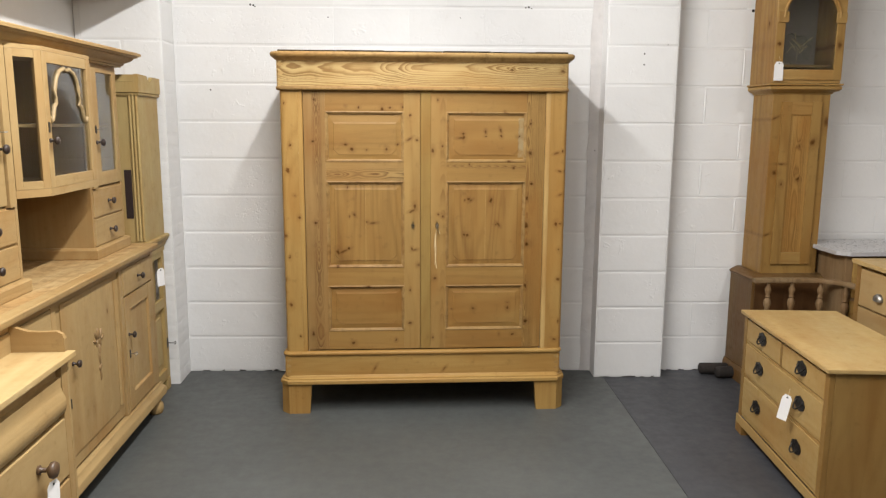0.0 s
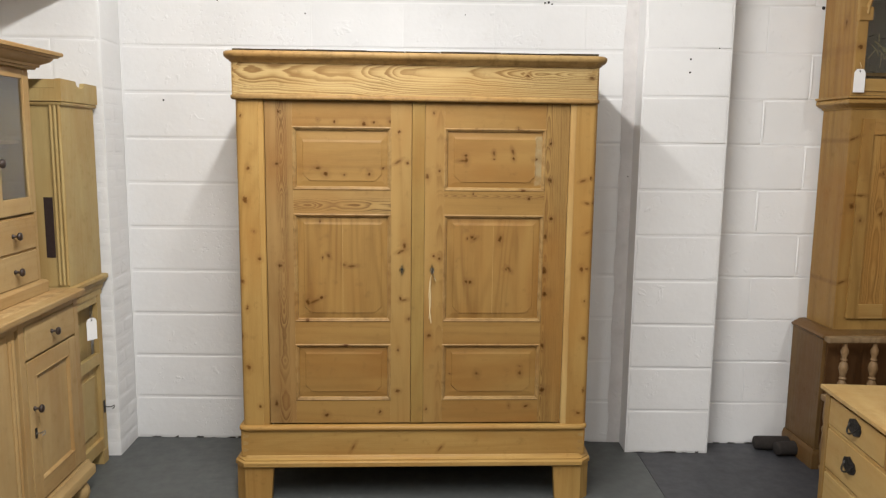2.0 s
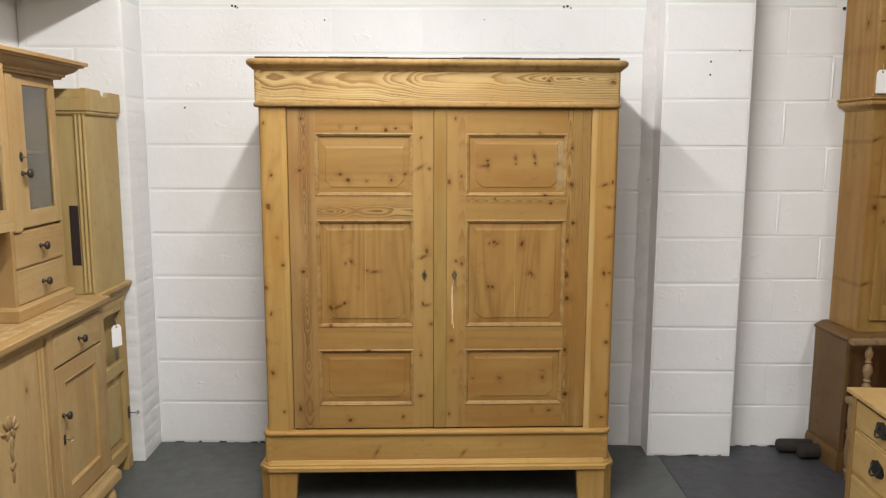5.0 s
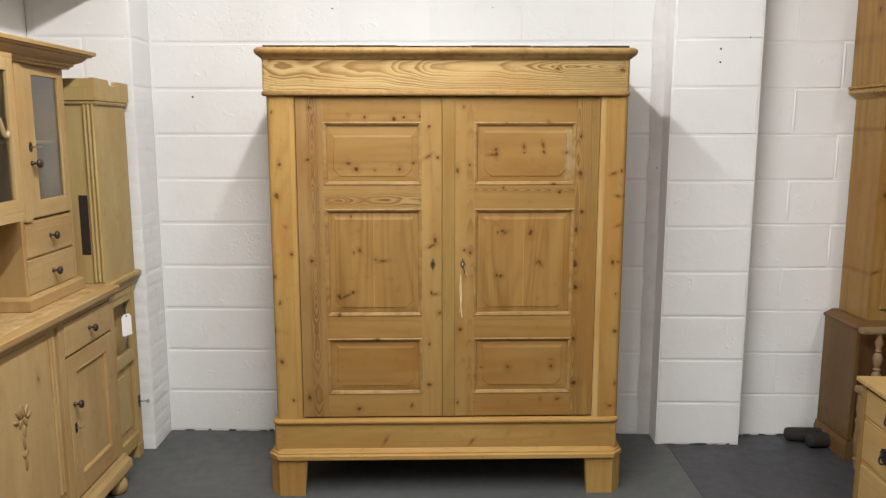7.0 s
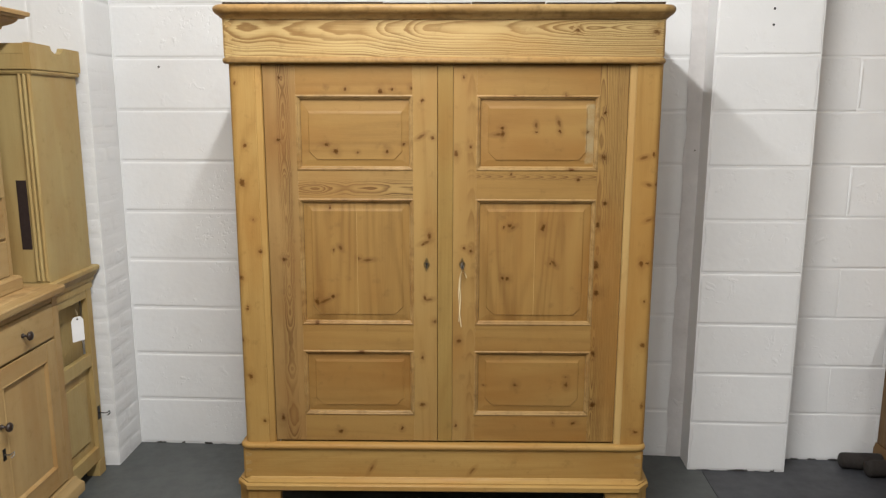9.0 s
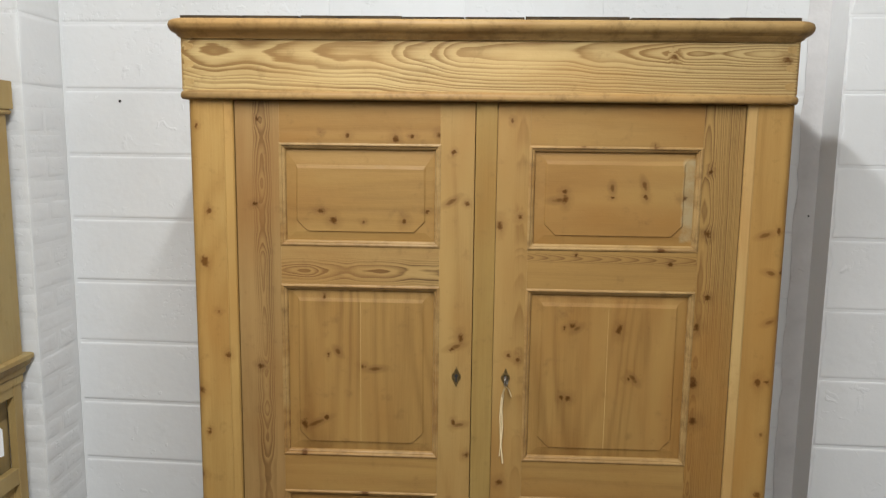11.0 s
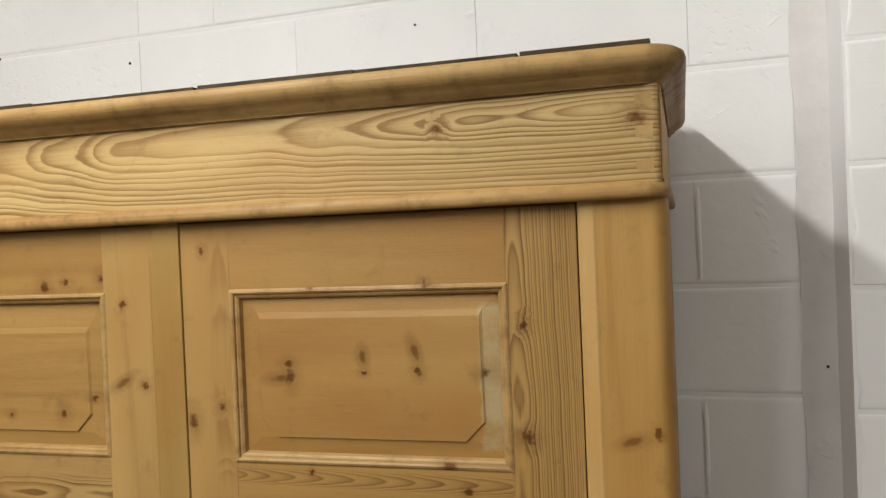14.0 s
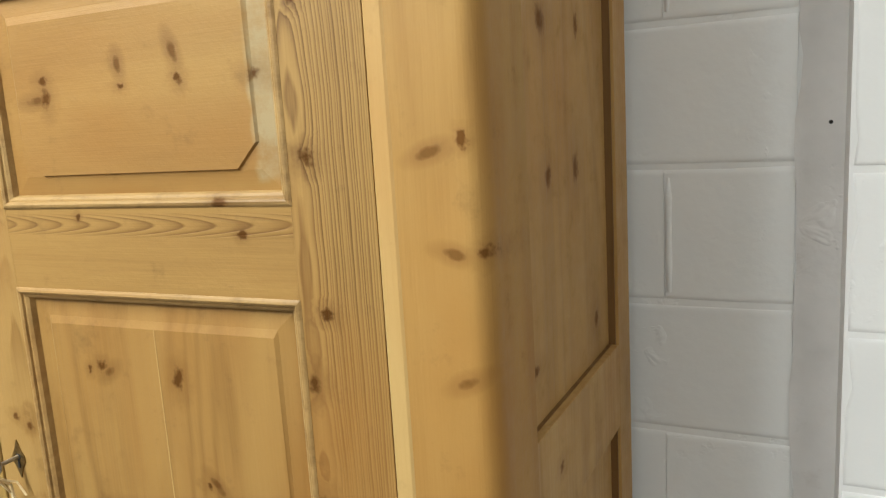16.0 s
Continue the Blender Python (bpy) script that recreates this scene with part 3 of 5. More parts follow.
def door(x0, x1, xa, xb, mats, lock):
    """A framed door: outer and inner stile, four rails, three fielded panels with mouldings."""
    left, right, level, upright, figured = mats
    y, z0, z1, tk = 4.0, 0.352, 1.7335, 0.026
    slab = W("door", box(x0 + 0.01, x1 - 0.01, y + 0.027, y + 0.033, z0 + 0.01, z1 - 0.01), P_V, wardrobe)
    W("stile", box(x0, xa, y, y + tk, z0, z1, 0.0005), left, slab)
    W("stile", box(xb, x1, y, y + tk, z0, z1, 0.0005), right, slab)
    levels = [(0.455, 0.704), (0.806, 1.267), (1.370, 1.629)]
    edges = [z0] + [v for lv in levels for v in lv] + [z1]
    for k, (a, b) in enumerate(zip(edges[0::2], edges[1::2])):
        W("rail", box(xa + 0.0001, xb - 0.0001, y + 0.0002, y + tk, a, b, 0.0003), figured if k == 2 else level, slab)
    c = (xa + xb) / 2
    W("glue_line", box(c - 0.0008, c + 0.0008, y + 0.0053, y + 0.0066, 0.843, 1.222), P_EDGE, slab, "pale glue line between two boards")
    for k, (a, b) in enumerate(levels):
        W("panel", panel(xa, xb, a, b, y, 0.052 if k == 2 and lock < 0 else 0.034), upright if k == 1 else level, slab)
        W("panel_moulding", panel_moulding(xa, xb, a, b, y), P_TRIM, slab)
    plate = [(0, 0.027), (0.006, 0.012), (0.0115, 0.004), (0.0115, -0.004), (0.006, -0.012), (0, -0.027), (-0.006, -0.012), (-0.0115, -0.004), (-0.0115, 0.004), (-0.006, 0.012)]
    bm = prism([(lock + u, 1.031 + w) for u, w in plate], y - 0.0016, y + 0.001)
    for v in bm.verts:
        v.co = (v.co.x, v.co.z, v.co.y)
    esc = W("escutcheon", bm, BRASS, slab, "tarnished brass keyhole plate")
    bm = lathe([(0.0045, 0), (0.0045, 0.0006)], 12)
    turned(bm, Matrix.Translation((lock, y - 0.0016, 1.034)) @ pose(0, 0, 0, 90, 0, 0))
    box(lock - 0.002, lock + 0.002, y - 0.0022, y - 0.0016, 1.018, 1.034, bm=bm)
    W("keyhole", bm, HOLE, slab)
    return slab


door(-0.6258, -0.0205, -0.514, -0.107, (P_DL_L, P_DL_R, P_DL_H, P_DL_V, P_DL_RAIL), -0.059)
right_door = door(0.0355, 0.6395, 0.117, 0.541, (P_DR_L, P_DR_R, P_DR_H, P_DR_V, P_DR_RAIL), 0.069)
W("closing_strip", box(-0.0185, 0.0347, 3.9965, 4.03, 0.352, 1.738, 0.002), pine("strip_pine", "z", ((0.262, 0.168, 0.050), (0.19, 0.108, 0.029)), contrast=0.3), right_door)
W("header_rail", box(-0.70, 0.70, 4.034, 4.056, 1.69, 1.81), P_H, wardrobe)
# key with a raffia tie
bm = pipe([(0.069, 4.0, 1.034), (0.069, 3.968, 1.034)], 0.003)
ring = [(0.069 + 0.004 * math.cos(a), 3.96 + 0.010 * math.cos(a), 1.034 + 0.012 * math.sin(a)) for a in [2 * math.pi * k / 14 for k in range(15)]]
join(bm, pipe(ring, 0.0022))
W("key", bm, STEEL, right_door, "old steel key in the lock")
bm = pipe([(0.069, 3.962, 1.022), (0.064, 3.985, 1.00), (0.061, 3.993, 0.95), (0.064, 3.994, 0.90), (0.061, 3.994, 0.85), (0.067, 3.994, 0.80)], 0.0022, 6)
join(bm, pipe([(0.069, 3.962, 1.022), (0.060, 3.988, 0.985), (0.057, 3.993, 0.93), (0.060, 3.994, 0.87), (0.058, 3.994, 0.82)], 0.0018, 6))
join(bm, pipe([(0.069, 3.960, 1.022), (0.078, 3.985, 1.005), (0.085, 3.990, 0.985)], 0.0015, 6))
W("raffia_tie", bm, STRING, right_door, "straw-coloured raffia tie")

# frieze, beads, cornice and plinth run round the front and both sides
ring_path = rounded(-0.752, 0.752, 3.984, YB, 0.026)
smooth(W("frieze", sweep([(-0.02, 1.756), (0.0, 1.756), (0.0, 1.886), (-0.02, 1.886)], rounded(-0.752, 0.752, 3.984, YB, 0.009, 3)), P_FRIEZE, wardrobe), 30)
BEAD_ROUND = [(-0.015, 1.736), (0.006, 1.736), (0.0095, 1.7395), (0.0112, 1.745), (0.0105, 1.7505), (0.007, 1.755), (0.003, 1.758), (-0.015, 1.758)]
smooth(W("bead_moulding", sweep(BEAD_ROUND, ring_path), P_MOULD, wardrobe), 50)
CORNICE = [(-0.02, 1.882), (0.006, 1.882), (0.008, 1.886), (0.014, 1.889), (0.016, 1.893), (0.023, 1.897), (0.030, 1.902), (0.0345, 1.909), (0.036, 1.916), (0.034, 1.923), (0.028, 1.927), (-0.02, 1.927)]
smooth(W("cornice", sweep(CORNICE, ring_path), P_MOULD, wardrobe), 50)
LOWER_BEAD = [(-0.02, 0.322), (0.004, 0.322), (0.010, 0.326), (0.012, 0.334), (0.010, 0.341), (0.004, 0.345), (-0.02, 0.345)]
smooth(W("bead_moulding", sweep(LOWER_BEAD, ring_path), P_H, wardrobe), 50)
smooth(W("plinth", sweep([(-0.02, 0.208), (0.002, 0.208), (0.002, 0.322), (-0.02, 0.322)], rounded(-0.752, 0.752, 3.984, YB, 0.009, 3)), P_PLINTH, wardrobe), 30)
PLINTH_MOULD = [(-0.02, 0.166), (0.026, 0.166), (0.030, 0.170), (0.030, 0.186), (0.027, 0.190), (0.022, 0.192), (0.021, 0.198), (0.012, 0.203), (0.005, 0.212), (-0.02, 0.213)]
smooth(W("plinth_moulding", sweep(PLINTH_MOULD, [(-0.752, YB), (-0.752, 4.014), (-0.724, 3.984), (0.724, 3.984), (0.752, 4.014), (0.752, YB)]), P_H, wardrobe), 35)
for sx in (-1, 1):
    # bracket feet in front, plain blocks behind
    out = [(0.612, 3.966), (0.735, 3.966), (0.776, 4.006), (0.776, 4.12), (0.742, 4.12), (0.742, 4.006), (0.612, 4.0)]
    foot = prism([(sx * x, y) for x, y in out], 0.0, 0.166)
    for v in foot.verts:
        if v.co.z < 0.01 and abs(v.co.x) < 0.62:
            v.co.x += sx * 0.012
    W("foot", foot, P_V, wardrobe)
    W("foot", box(sx * 0.66 - 0.05 * (1 + sx) + 0.05, sx * 0.66 + 0.05 * (1 - sx) + 0.05, YB - 0.12, YB - 0.02, 0, 0.166, 0.003), P_V, wardrobe)
    # framed side with two sunk panels
    xs = sx * 0.752
    xi = xs - sx * 0.022
    lo, hi = min(xs, xi), max(xs, xi)
    W("side_stile", box(lo, hi, YB - 0.075, YB, 0.345, 1.736, 0.0015), P_SIDE, wardrobe)
    for a, b in ((0.345, 0.46), (0.95, 1.085), (1.625, 1.736)):
        W("side_rail", box(lo, hi, 4.1005, YB - 0.0755, a, b, 0.0015), P_SIDE, wardrobe)
    for a, b in ((0.46, 0.95), (1.085, 1.625)):
        W("side_panel", box(xs - sx * 0.018 - 0.003, xs - sx * 0.018 + 0.003, 4.1005, YB - 0.0755, a, b), P_FIELD, wardrobe)
        # thin dark strips that put the shade of the sunk panel's edges into colour
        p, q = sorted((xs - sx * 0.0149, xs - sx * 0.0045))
        W("panel_edge", box(p, q, YB - 0.0788, YB - 0.0758, a + 0.0004, b - 0.0004), P_EDGE_SHADE, wardrobe)
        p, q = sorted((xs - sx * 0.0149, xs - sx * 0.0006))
        W("panel_edge", box(p, q, 4.1008, 4.1030, a + 0.022, b - 0.0004), P_EDGE_SHADE, wardrobe)
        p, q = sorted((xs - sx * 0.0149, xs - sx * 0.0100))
        W("panel_edge", box(p, q, 4.1034, YB - 0.0792, a + 0.0004, a + 0.0014), P_EDGE_SHADE, wardrobe)
for sx in (-1, 1):
    a, b = sorted((sx * 0.7522, sx * 0.7545))
    W("frieze_end", box(a, b, 3.994, YB, 1.759, 1.8815, 0.0008), P_SIDE, wardrobe)
# dovetails of the frieze and the plinth show at the front corners
P_ENDGRAIN = pine("end_grain_pine", "y", ((0.34, 0.225, 0.085), (0.22, 0.128, 0.040)), contrast=0.4)
for sx in (-1, 1):
    for zc, h in ((1.778, 0.010), (1.821, 0.011), (1.864, 0.010), (0.236, 0.009), (0.268, 0.010), (0.300, 0.009)):
        yf = 3.9837 if zc > 1 else 3.9817
        q = [(sx * 0.721, zc - h * 0.55), (sx * 0.743, zc - h), (sx * 0.743, zc + h), (sx * 0.721, zc + h * 0.55)]
        bm = prism(q, yf, yf + 0.002)
        for v in bm.verts:
            v.co = (v.co.x, v.co.z, v.co.y)
        W("dovetail", bm, P_ENDGRAIN, wardrobe)
# rough boards on top, their dark ends showing over the cornice
rng = random.Random(4)
xx = -0.745
while xx < 0.74:
    w = min(rng.uniform(0.12, 0.26), 0.745 - xx)
    W("top_board", box(xx + 0.0015, xx + w - 0.0015, 3.965 + rng.uniform(0, 0.008), YB, 1.9275, 1.9330 + rng.uniform(0, 0.0045), 0.001), ROUGHBOARD, wardrobe, "rough dark top board")
    xx += w


# ---- common fittings ----
KNOB = [(0.009, 0.0), (0.009, 0.003), (0.005, 0.006), (0.0045, 0.016), (0.009, 0.019), (0.015, 0.023), (0.0165, 0.028), (0.014, 0.033), (0.006, 0.036), (0.001, 0.0365)]


def knob_mesh(x, y, z, size=1.0):
    """A turned knob that stands out towards +x."""
    bm = lathe([(r * size, h * size) for r, h in KNOB], 14)
    return turned(bm, Matrix.Translation((x, y, z)) @ FACING_X)


def tag_mesh(w, h, bm=None):
    """A swing tag with clipped top corners, in the plane of y = 0, hung from its top."""
    pts = [(-w / 2, -h), (w / 2, -h), (w / 2, -0.15 * h), (w * 0.28, 0), (-w * 0.28, 0), (-w / 2, -0.15 * h)]
    b = prism(pts, -0.0006, 0.0006)
    for v in b.verts:
        v.co = (v.co.x, v.co.z, v.co.y)
    return b


def swing_tag(m, w, h, label):
    t = thing("price_tag", m, label, "tag", "swing tags")
    part("card", tag_mesh(w, h), TAG, t)
    bm = lathe([(0.004, -0.0012), (0.004, 0.0012)], 10)
    turned(bm, Matrix.Translation((0, 0, -0.1 * h)) @ pose(0, 0, 0, 90, 0, 0))
    part("eyelet", bm, HOLE, t)
    part("string", pipe([(0, 0, -0.1 * h), (0.002, -0.002, 0.012), (0.0, 0.004, 0.03)], 0.0009, 5), STRING, t)
    return t


def frame_boxes(y0, y1, z0, z1, x0, x1, w, wb=None):
    """Stiles and rails of a frame that faces +x."""
    wb = wb or w
    return [("stile", box(x0, x1, y0, y0 + w, z0, z1, 0.002)), ("stile", box(x0, x1, y1 - w, y1, z0, z1, 0.002)),
            ("rail", box(x0, x1 - 0.0005, y0 + w, y1 - w, z1 - w, z1, 0.0015)), ("rail", box(x0, x1 - 0.0005, y0 + w, y1 - w, z0, z0 + wb, 0.0015))]


# ---- dresser ----
DO = (-1.70, 3.2, 0.0)
D = placed(DO)
dresser = thing("dresser", pose(*DO), "tall pale pine dresser with glazed bow centre on bun feet", "dresser")
DP_V = pine("dresser_pine_upright", "z", PALE, contrast=0.22, random_knots=5.0, straight=0.15)
DP_Y = pine("dresser_pine_long", "y", PALE, contrast=0.25, random_knots=5.0, straight=0.15)
DP_T = pine("dresser_top_pine", "y", ((0.46, 0.322, 0.155), (0.30, 0.180, 0.070)), contrast=0.35, random_knots=6.5, worn=0.85)
FX = -1.455
body = D("base_carcass", box(-1.92, FX - 0.041, 2.43, 4.073, 0.13, 0.90), DP_V, dresser)
for y in (2.43, 2.865, 3.577, 4.034):
    D("upright", box(FX - 0.02, FX, y, y + 0.04, 0.16, 0.90, 0.002), DP_V, dresser)
D("rail", box(FX - 0.0195, FX - 0.001, 2.47, 4.034, 0.875, 0.899, 0.001), DP_Y, dresser)
smooth(D("plinth", sweep([(-0.03, 0.085), (0.018, 0.085), (0.022, 0.09), (0.022, 0.125), (0.016, 0.134), (0.008, 0.142), (0.004, 0.158), (-0.03, 0.158)], [(-1.92, 2.425), (-1.447, 2.425), (-1.447, 4.072), (-1.92, 4.072)]), DP_Y, dresser), 35)
for fx, fy in ((-1.462, 4.01), (-1.462, 2.50), (-1.86, 4.01), (-1.86, 2.50)):
    bm = lathe([(0.026, 0.0), (0.036, 0.012), (0.042, 0.034), (0.039, 0.058), (0.028, 0.074), (0.03, 0.0845)], 18)
    smooth(D("bun_foot", turned(bm, Matrix.Translation((fx, fy, 0))), DP_V, dresser), 60)


def drawer_front(y0, y1, z0, z1, x, knob_y=None, knob_z=None):
    dr = D("drawer", box(x - 0.018, x + 0.002, y0, y1, z0, z1, 0.003), DP_Y, dresser)
    smooth(D("knob", knob_mesh(x + 0.002, knob_y if knob_y else (y0 + y1) / 2, knob_z if knob_z else (z0 + z1) / 2), KNOBWOOD, dr, "dark turned knob"), 50)
    return dr


def cupboard_door(y0, y1, z0, z1, x, knob_y, knob_z, key_z):
    d = D("door", box(x - 0.020, x - 0.012, y0 + 0.01, y1 - 0.01, z0 + 0.01, z1 - 0.01), DP_V, dresser)
    for n, bm in frame_boxes(y0, y1, z0, z1, x - 0.0115, x + 0.002, 0.062, 0.075):
        D(n, bm, DP_V if n == "stile" else DP_Y, d)
    D("panel", box(x - 0.0118, x - 0.0085, y0 + 0.06, y1 - 0.06, z0 + 0.07, z1 - 0.06), DP_V, d)
    mould = sweep([(-0.001, x + 0.002), (0.004, x + 0.0035), (0.010, x - 0.001), (0.014, x - 0.008), (-0.001, x - 0.008)], [(y0 + 0.062, z0 + 0.075), (y1 - 0.062, z0 + 0.075), (y1 - 0.062, z1 - 0.062), (y0 + 0.062, z1 - 0.062)][::-1], closed=True)
    for v in mould.verts:
        v.co = (v.co.z, v.co.x, v.co.y)
    D("panel_moulding", mould, DP_V, d)
    smooth(D("knob", knob_mesh(x + 0.002, knob_y, knob_z), KNOBWOOD, d, "dark turned knob"), 50)
    bm = box(x + 0.002, x + 0.004, knob_y - 0.008, knob_y + 0.008, key_z - 0.02, key_z + 0.02, 0.001)
    D("keyhole", bm, IRON, d)
    D("key", pipe([(x, knob_y, key_z), (x + 0.022, knob_y, key_z), (x + 0.03, knob_y + 0.012, key_z + 0.006), (x + 0.036, knob_y, key_z), (x + 0.03, knob_y - 0.01, key_z - 0.006)], 0.0024), STEEL, d)
    return d


drawer_front(3.622, 4.03, 0.745, 0.872, FX)
cupboard_door(3.622, 4.03, 0.168, 0.735, FX, 3.655, 0.548, 0.45)
drawer_front(2.475, 2.86, 0.745, 0.872, FX)
cupboard_door(2.475, 2.86, 0.168, 0.735, FX, 2.83, 0.55, 0.44)
# middle door: one wide board between reeded posts, with a carved drop
mid = D("door", box(FX - 0.040, FX - 0.010, 2.912, 3.572, 0.17, 0.872, 0.003), DP_V, dresser)
D("panel", box(FX - 0.0098, FX - 0.005, 2.955, 3.505, 0.225, 0.868, 0.004), DP_V, mid)
for y in (3.523, 3.547):
    D("reed", turned(pipe([(FX - 0.008, y, 0.24), (FX - 0.008, y, 0.845)], 0.008, 10), Matrix.Identity(4)), DP_V, mid)
smooth(D("knob", knob_mesh(FX - 0.005, 3.03, 0.605), KNOBWOOD, mid, "dark turned knob"), 50)
D("keyhole", box(FX - 0.005, FX - 0.003, 2.978, 2.994, 0.43, 0.47, 0.001), IRON, mid)
for dy, z, ry, rz, tilt in ((0, 0.655, 0.016, 0.026, 8), (-0.024, 0.648, 0.009, 0.026, 38), (0.024, 0.650, 0.009, 0.026, -38), (-0.040, 0.628, 0.008, 0.018, 70), (0.040, 0.630, 0.008, 0.018, -70), (-0.016, 0.618, 0.008, 0.020, -20), (0.014, 0.612, 0.010, 0.022, 20), (0.004, 0.580, 0.010, 0.026, -8), (-0.002, 0.540, 0.007, 0.028, 8), (0.006, 0.506, 0.011, 0.015, -25), (-0.006, 0.498, 0.009, 0.014, 30), (0.0, 0.465, 0.006, 0.026, 0)):
    e = bmesh.new()
    bmesh.ops.create_uvsphere(e, u_segments=12, v_segments=8, radius=1.0)
    e.transform(Matrix.Translation((FX - 0.005, 3.30 + dy, z)) @ Matrix.Rotation(radians(tilt), 4, "X") @ Matrix.Diagonal((0.008, ry, rz, 1)))
    smooth(D("carved_leaf", e, SHELLMAT, mid), 60)
# worktop
TOP_EDGE = [(-0.03, 0.903), (0.018, 0.903), (0.022, 0.906), (0.024, 0.914), (0.026, 0.928), (0.023, 0.933), (-0.03, 0.934)]
bm = sweep(TOP_EDGE, [(-1.92, 2.412), (-1.448, 2.412), (-1.448, 4.052), (-1.92, 4.052)])
D("worktop_edge", bm, DP_Y, dresser)
for a, b in ((-1.92, -1.74), (-1.739, -1.60), (-1.599, -1.4715)):
    D("worktop_board", box(a, b, 2.435, 4.03, 0.902, 0.9345, 0.0012), DP_T, dresser)

# upper stage
UX = -1.555
D("back_board", box(-1.915, -1.90, 2.485, 3.98, 0.935, 1.875), DP_V, dresser)


def tower(y0, y1, flip=False):
    """A glazed cupboard over two drawers, with a plain post and a wide lock stile on the side of the bow."""
    def span(a, b):
        return (y1 - b, y1 - a) if flip else (y0 + a, y0 + b)

    wide = y1 - y0
    for a in (y0, y1 - 0.02):
        D("side", box(-1.90, UX, a, a + 0.02, 0.935, 1.875, 0.0015), DP_V, dresser)
    base = [(-0.02, 0.935), (0.018, 0.935), (0.020, 0.94), (0.020, 0.978), (0.014, 0.986), (0.006, 0.989), (-0.02, 0.990)]
    D("foot_rail", sweep(base, [(-1.89, y0), (UX, y0), (UX, y1), (-1.89, y1)]), DP_Y, dresser)
    D("shelf", box(-1.899, UX - 0.02, y0 + 0.021, y1 - 0.021, 1.262, 1.275), DP_Y, dresser)
    D("shelf", box(-1.899, UX - 0.04, y0 + 0.021, y1 - 0.021, 1.545, 1.557), DP_Y, dresser)
    D("drawer_rail", box(UX - 0.030, UX - 0.006, y0 + 0.0205, y1 - 0.0205, 0.991, 1.2615), DP_Y, dresser)
    drawer_front(y0 + 0.024, y1 - 0.024, 0.992, 1.118, UX, knob_z=1.053)
    drawer_front(y0 + 0.024, y1 - 0.024, 1.128, 1.256, UX, knob_z=1.193)
    a, b = span(0.022, 0.070)
    D("post", box(UX - 0.016, UX + 0.012, a, b, 1.262, 1.838, 0.004), DP_V, dresser)
    a, b = span(0.076, 0.150)
    d = D("glazed_door", box(UX - 0.016, UX + 0.003, a, b, 1.272, 1.838, 0.002), DP_V, dresser)
    ky = span(0.108, 0.108)[0]
    a, b = span(wide - 0.052, wide - 0.006)
    D("stile", box(UX - 0.016, UX + 0.003, a, b, 1.272, 1.838, 0.002), DP_V, d)
    a, b = span(0.150, wide - 0.052)
    D("rail", box(UX - 0.016, UX + 0.0025, a, b, 1.272, 1.335, 0.0015), DP_Y, d)
    D("rail", box(UX - 0.016, UX + 0.0025, a, b, 1.800, 1.838, 0.0015), DP_Y, d)
    D("pane", box(UX - 0.009, UX - 0.006, a - 0.002, b + 0.002, 1.333, 1.802), GLASS, d)
    smooth(D("knob", knob_mesh(UX + 0.003, ky, 1.475, 1.1), KNOBWOOD, d, "dark turned knob"), 50)
    plate = turned(lathe([(0.013, 0.0), (0.013, 0.001), (0.010, 0.0024)], 16), Matrix.Translation((UX + 0.003, ky, 1.535)) @ Matrix.Diagonal((1, 1, 1.5, 1)) @ FACING_X)
    D("keyhole", plate, IRON, d)
    D("key", pipe([(UX, ky, 1.535), (UX + 0.03, ky, 1.535), (UX + 0.036, ky + 0.012, 1.535), (UX + 0.042, ky, 1.536), (UX + 0.036, ky - 0.01, 1.534)], 0.0022), STEEL, d)


tower(3.575, 3.98)
tower(2.485, 2.892, flip=True)
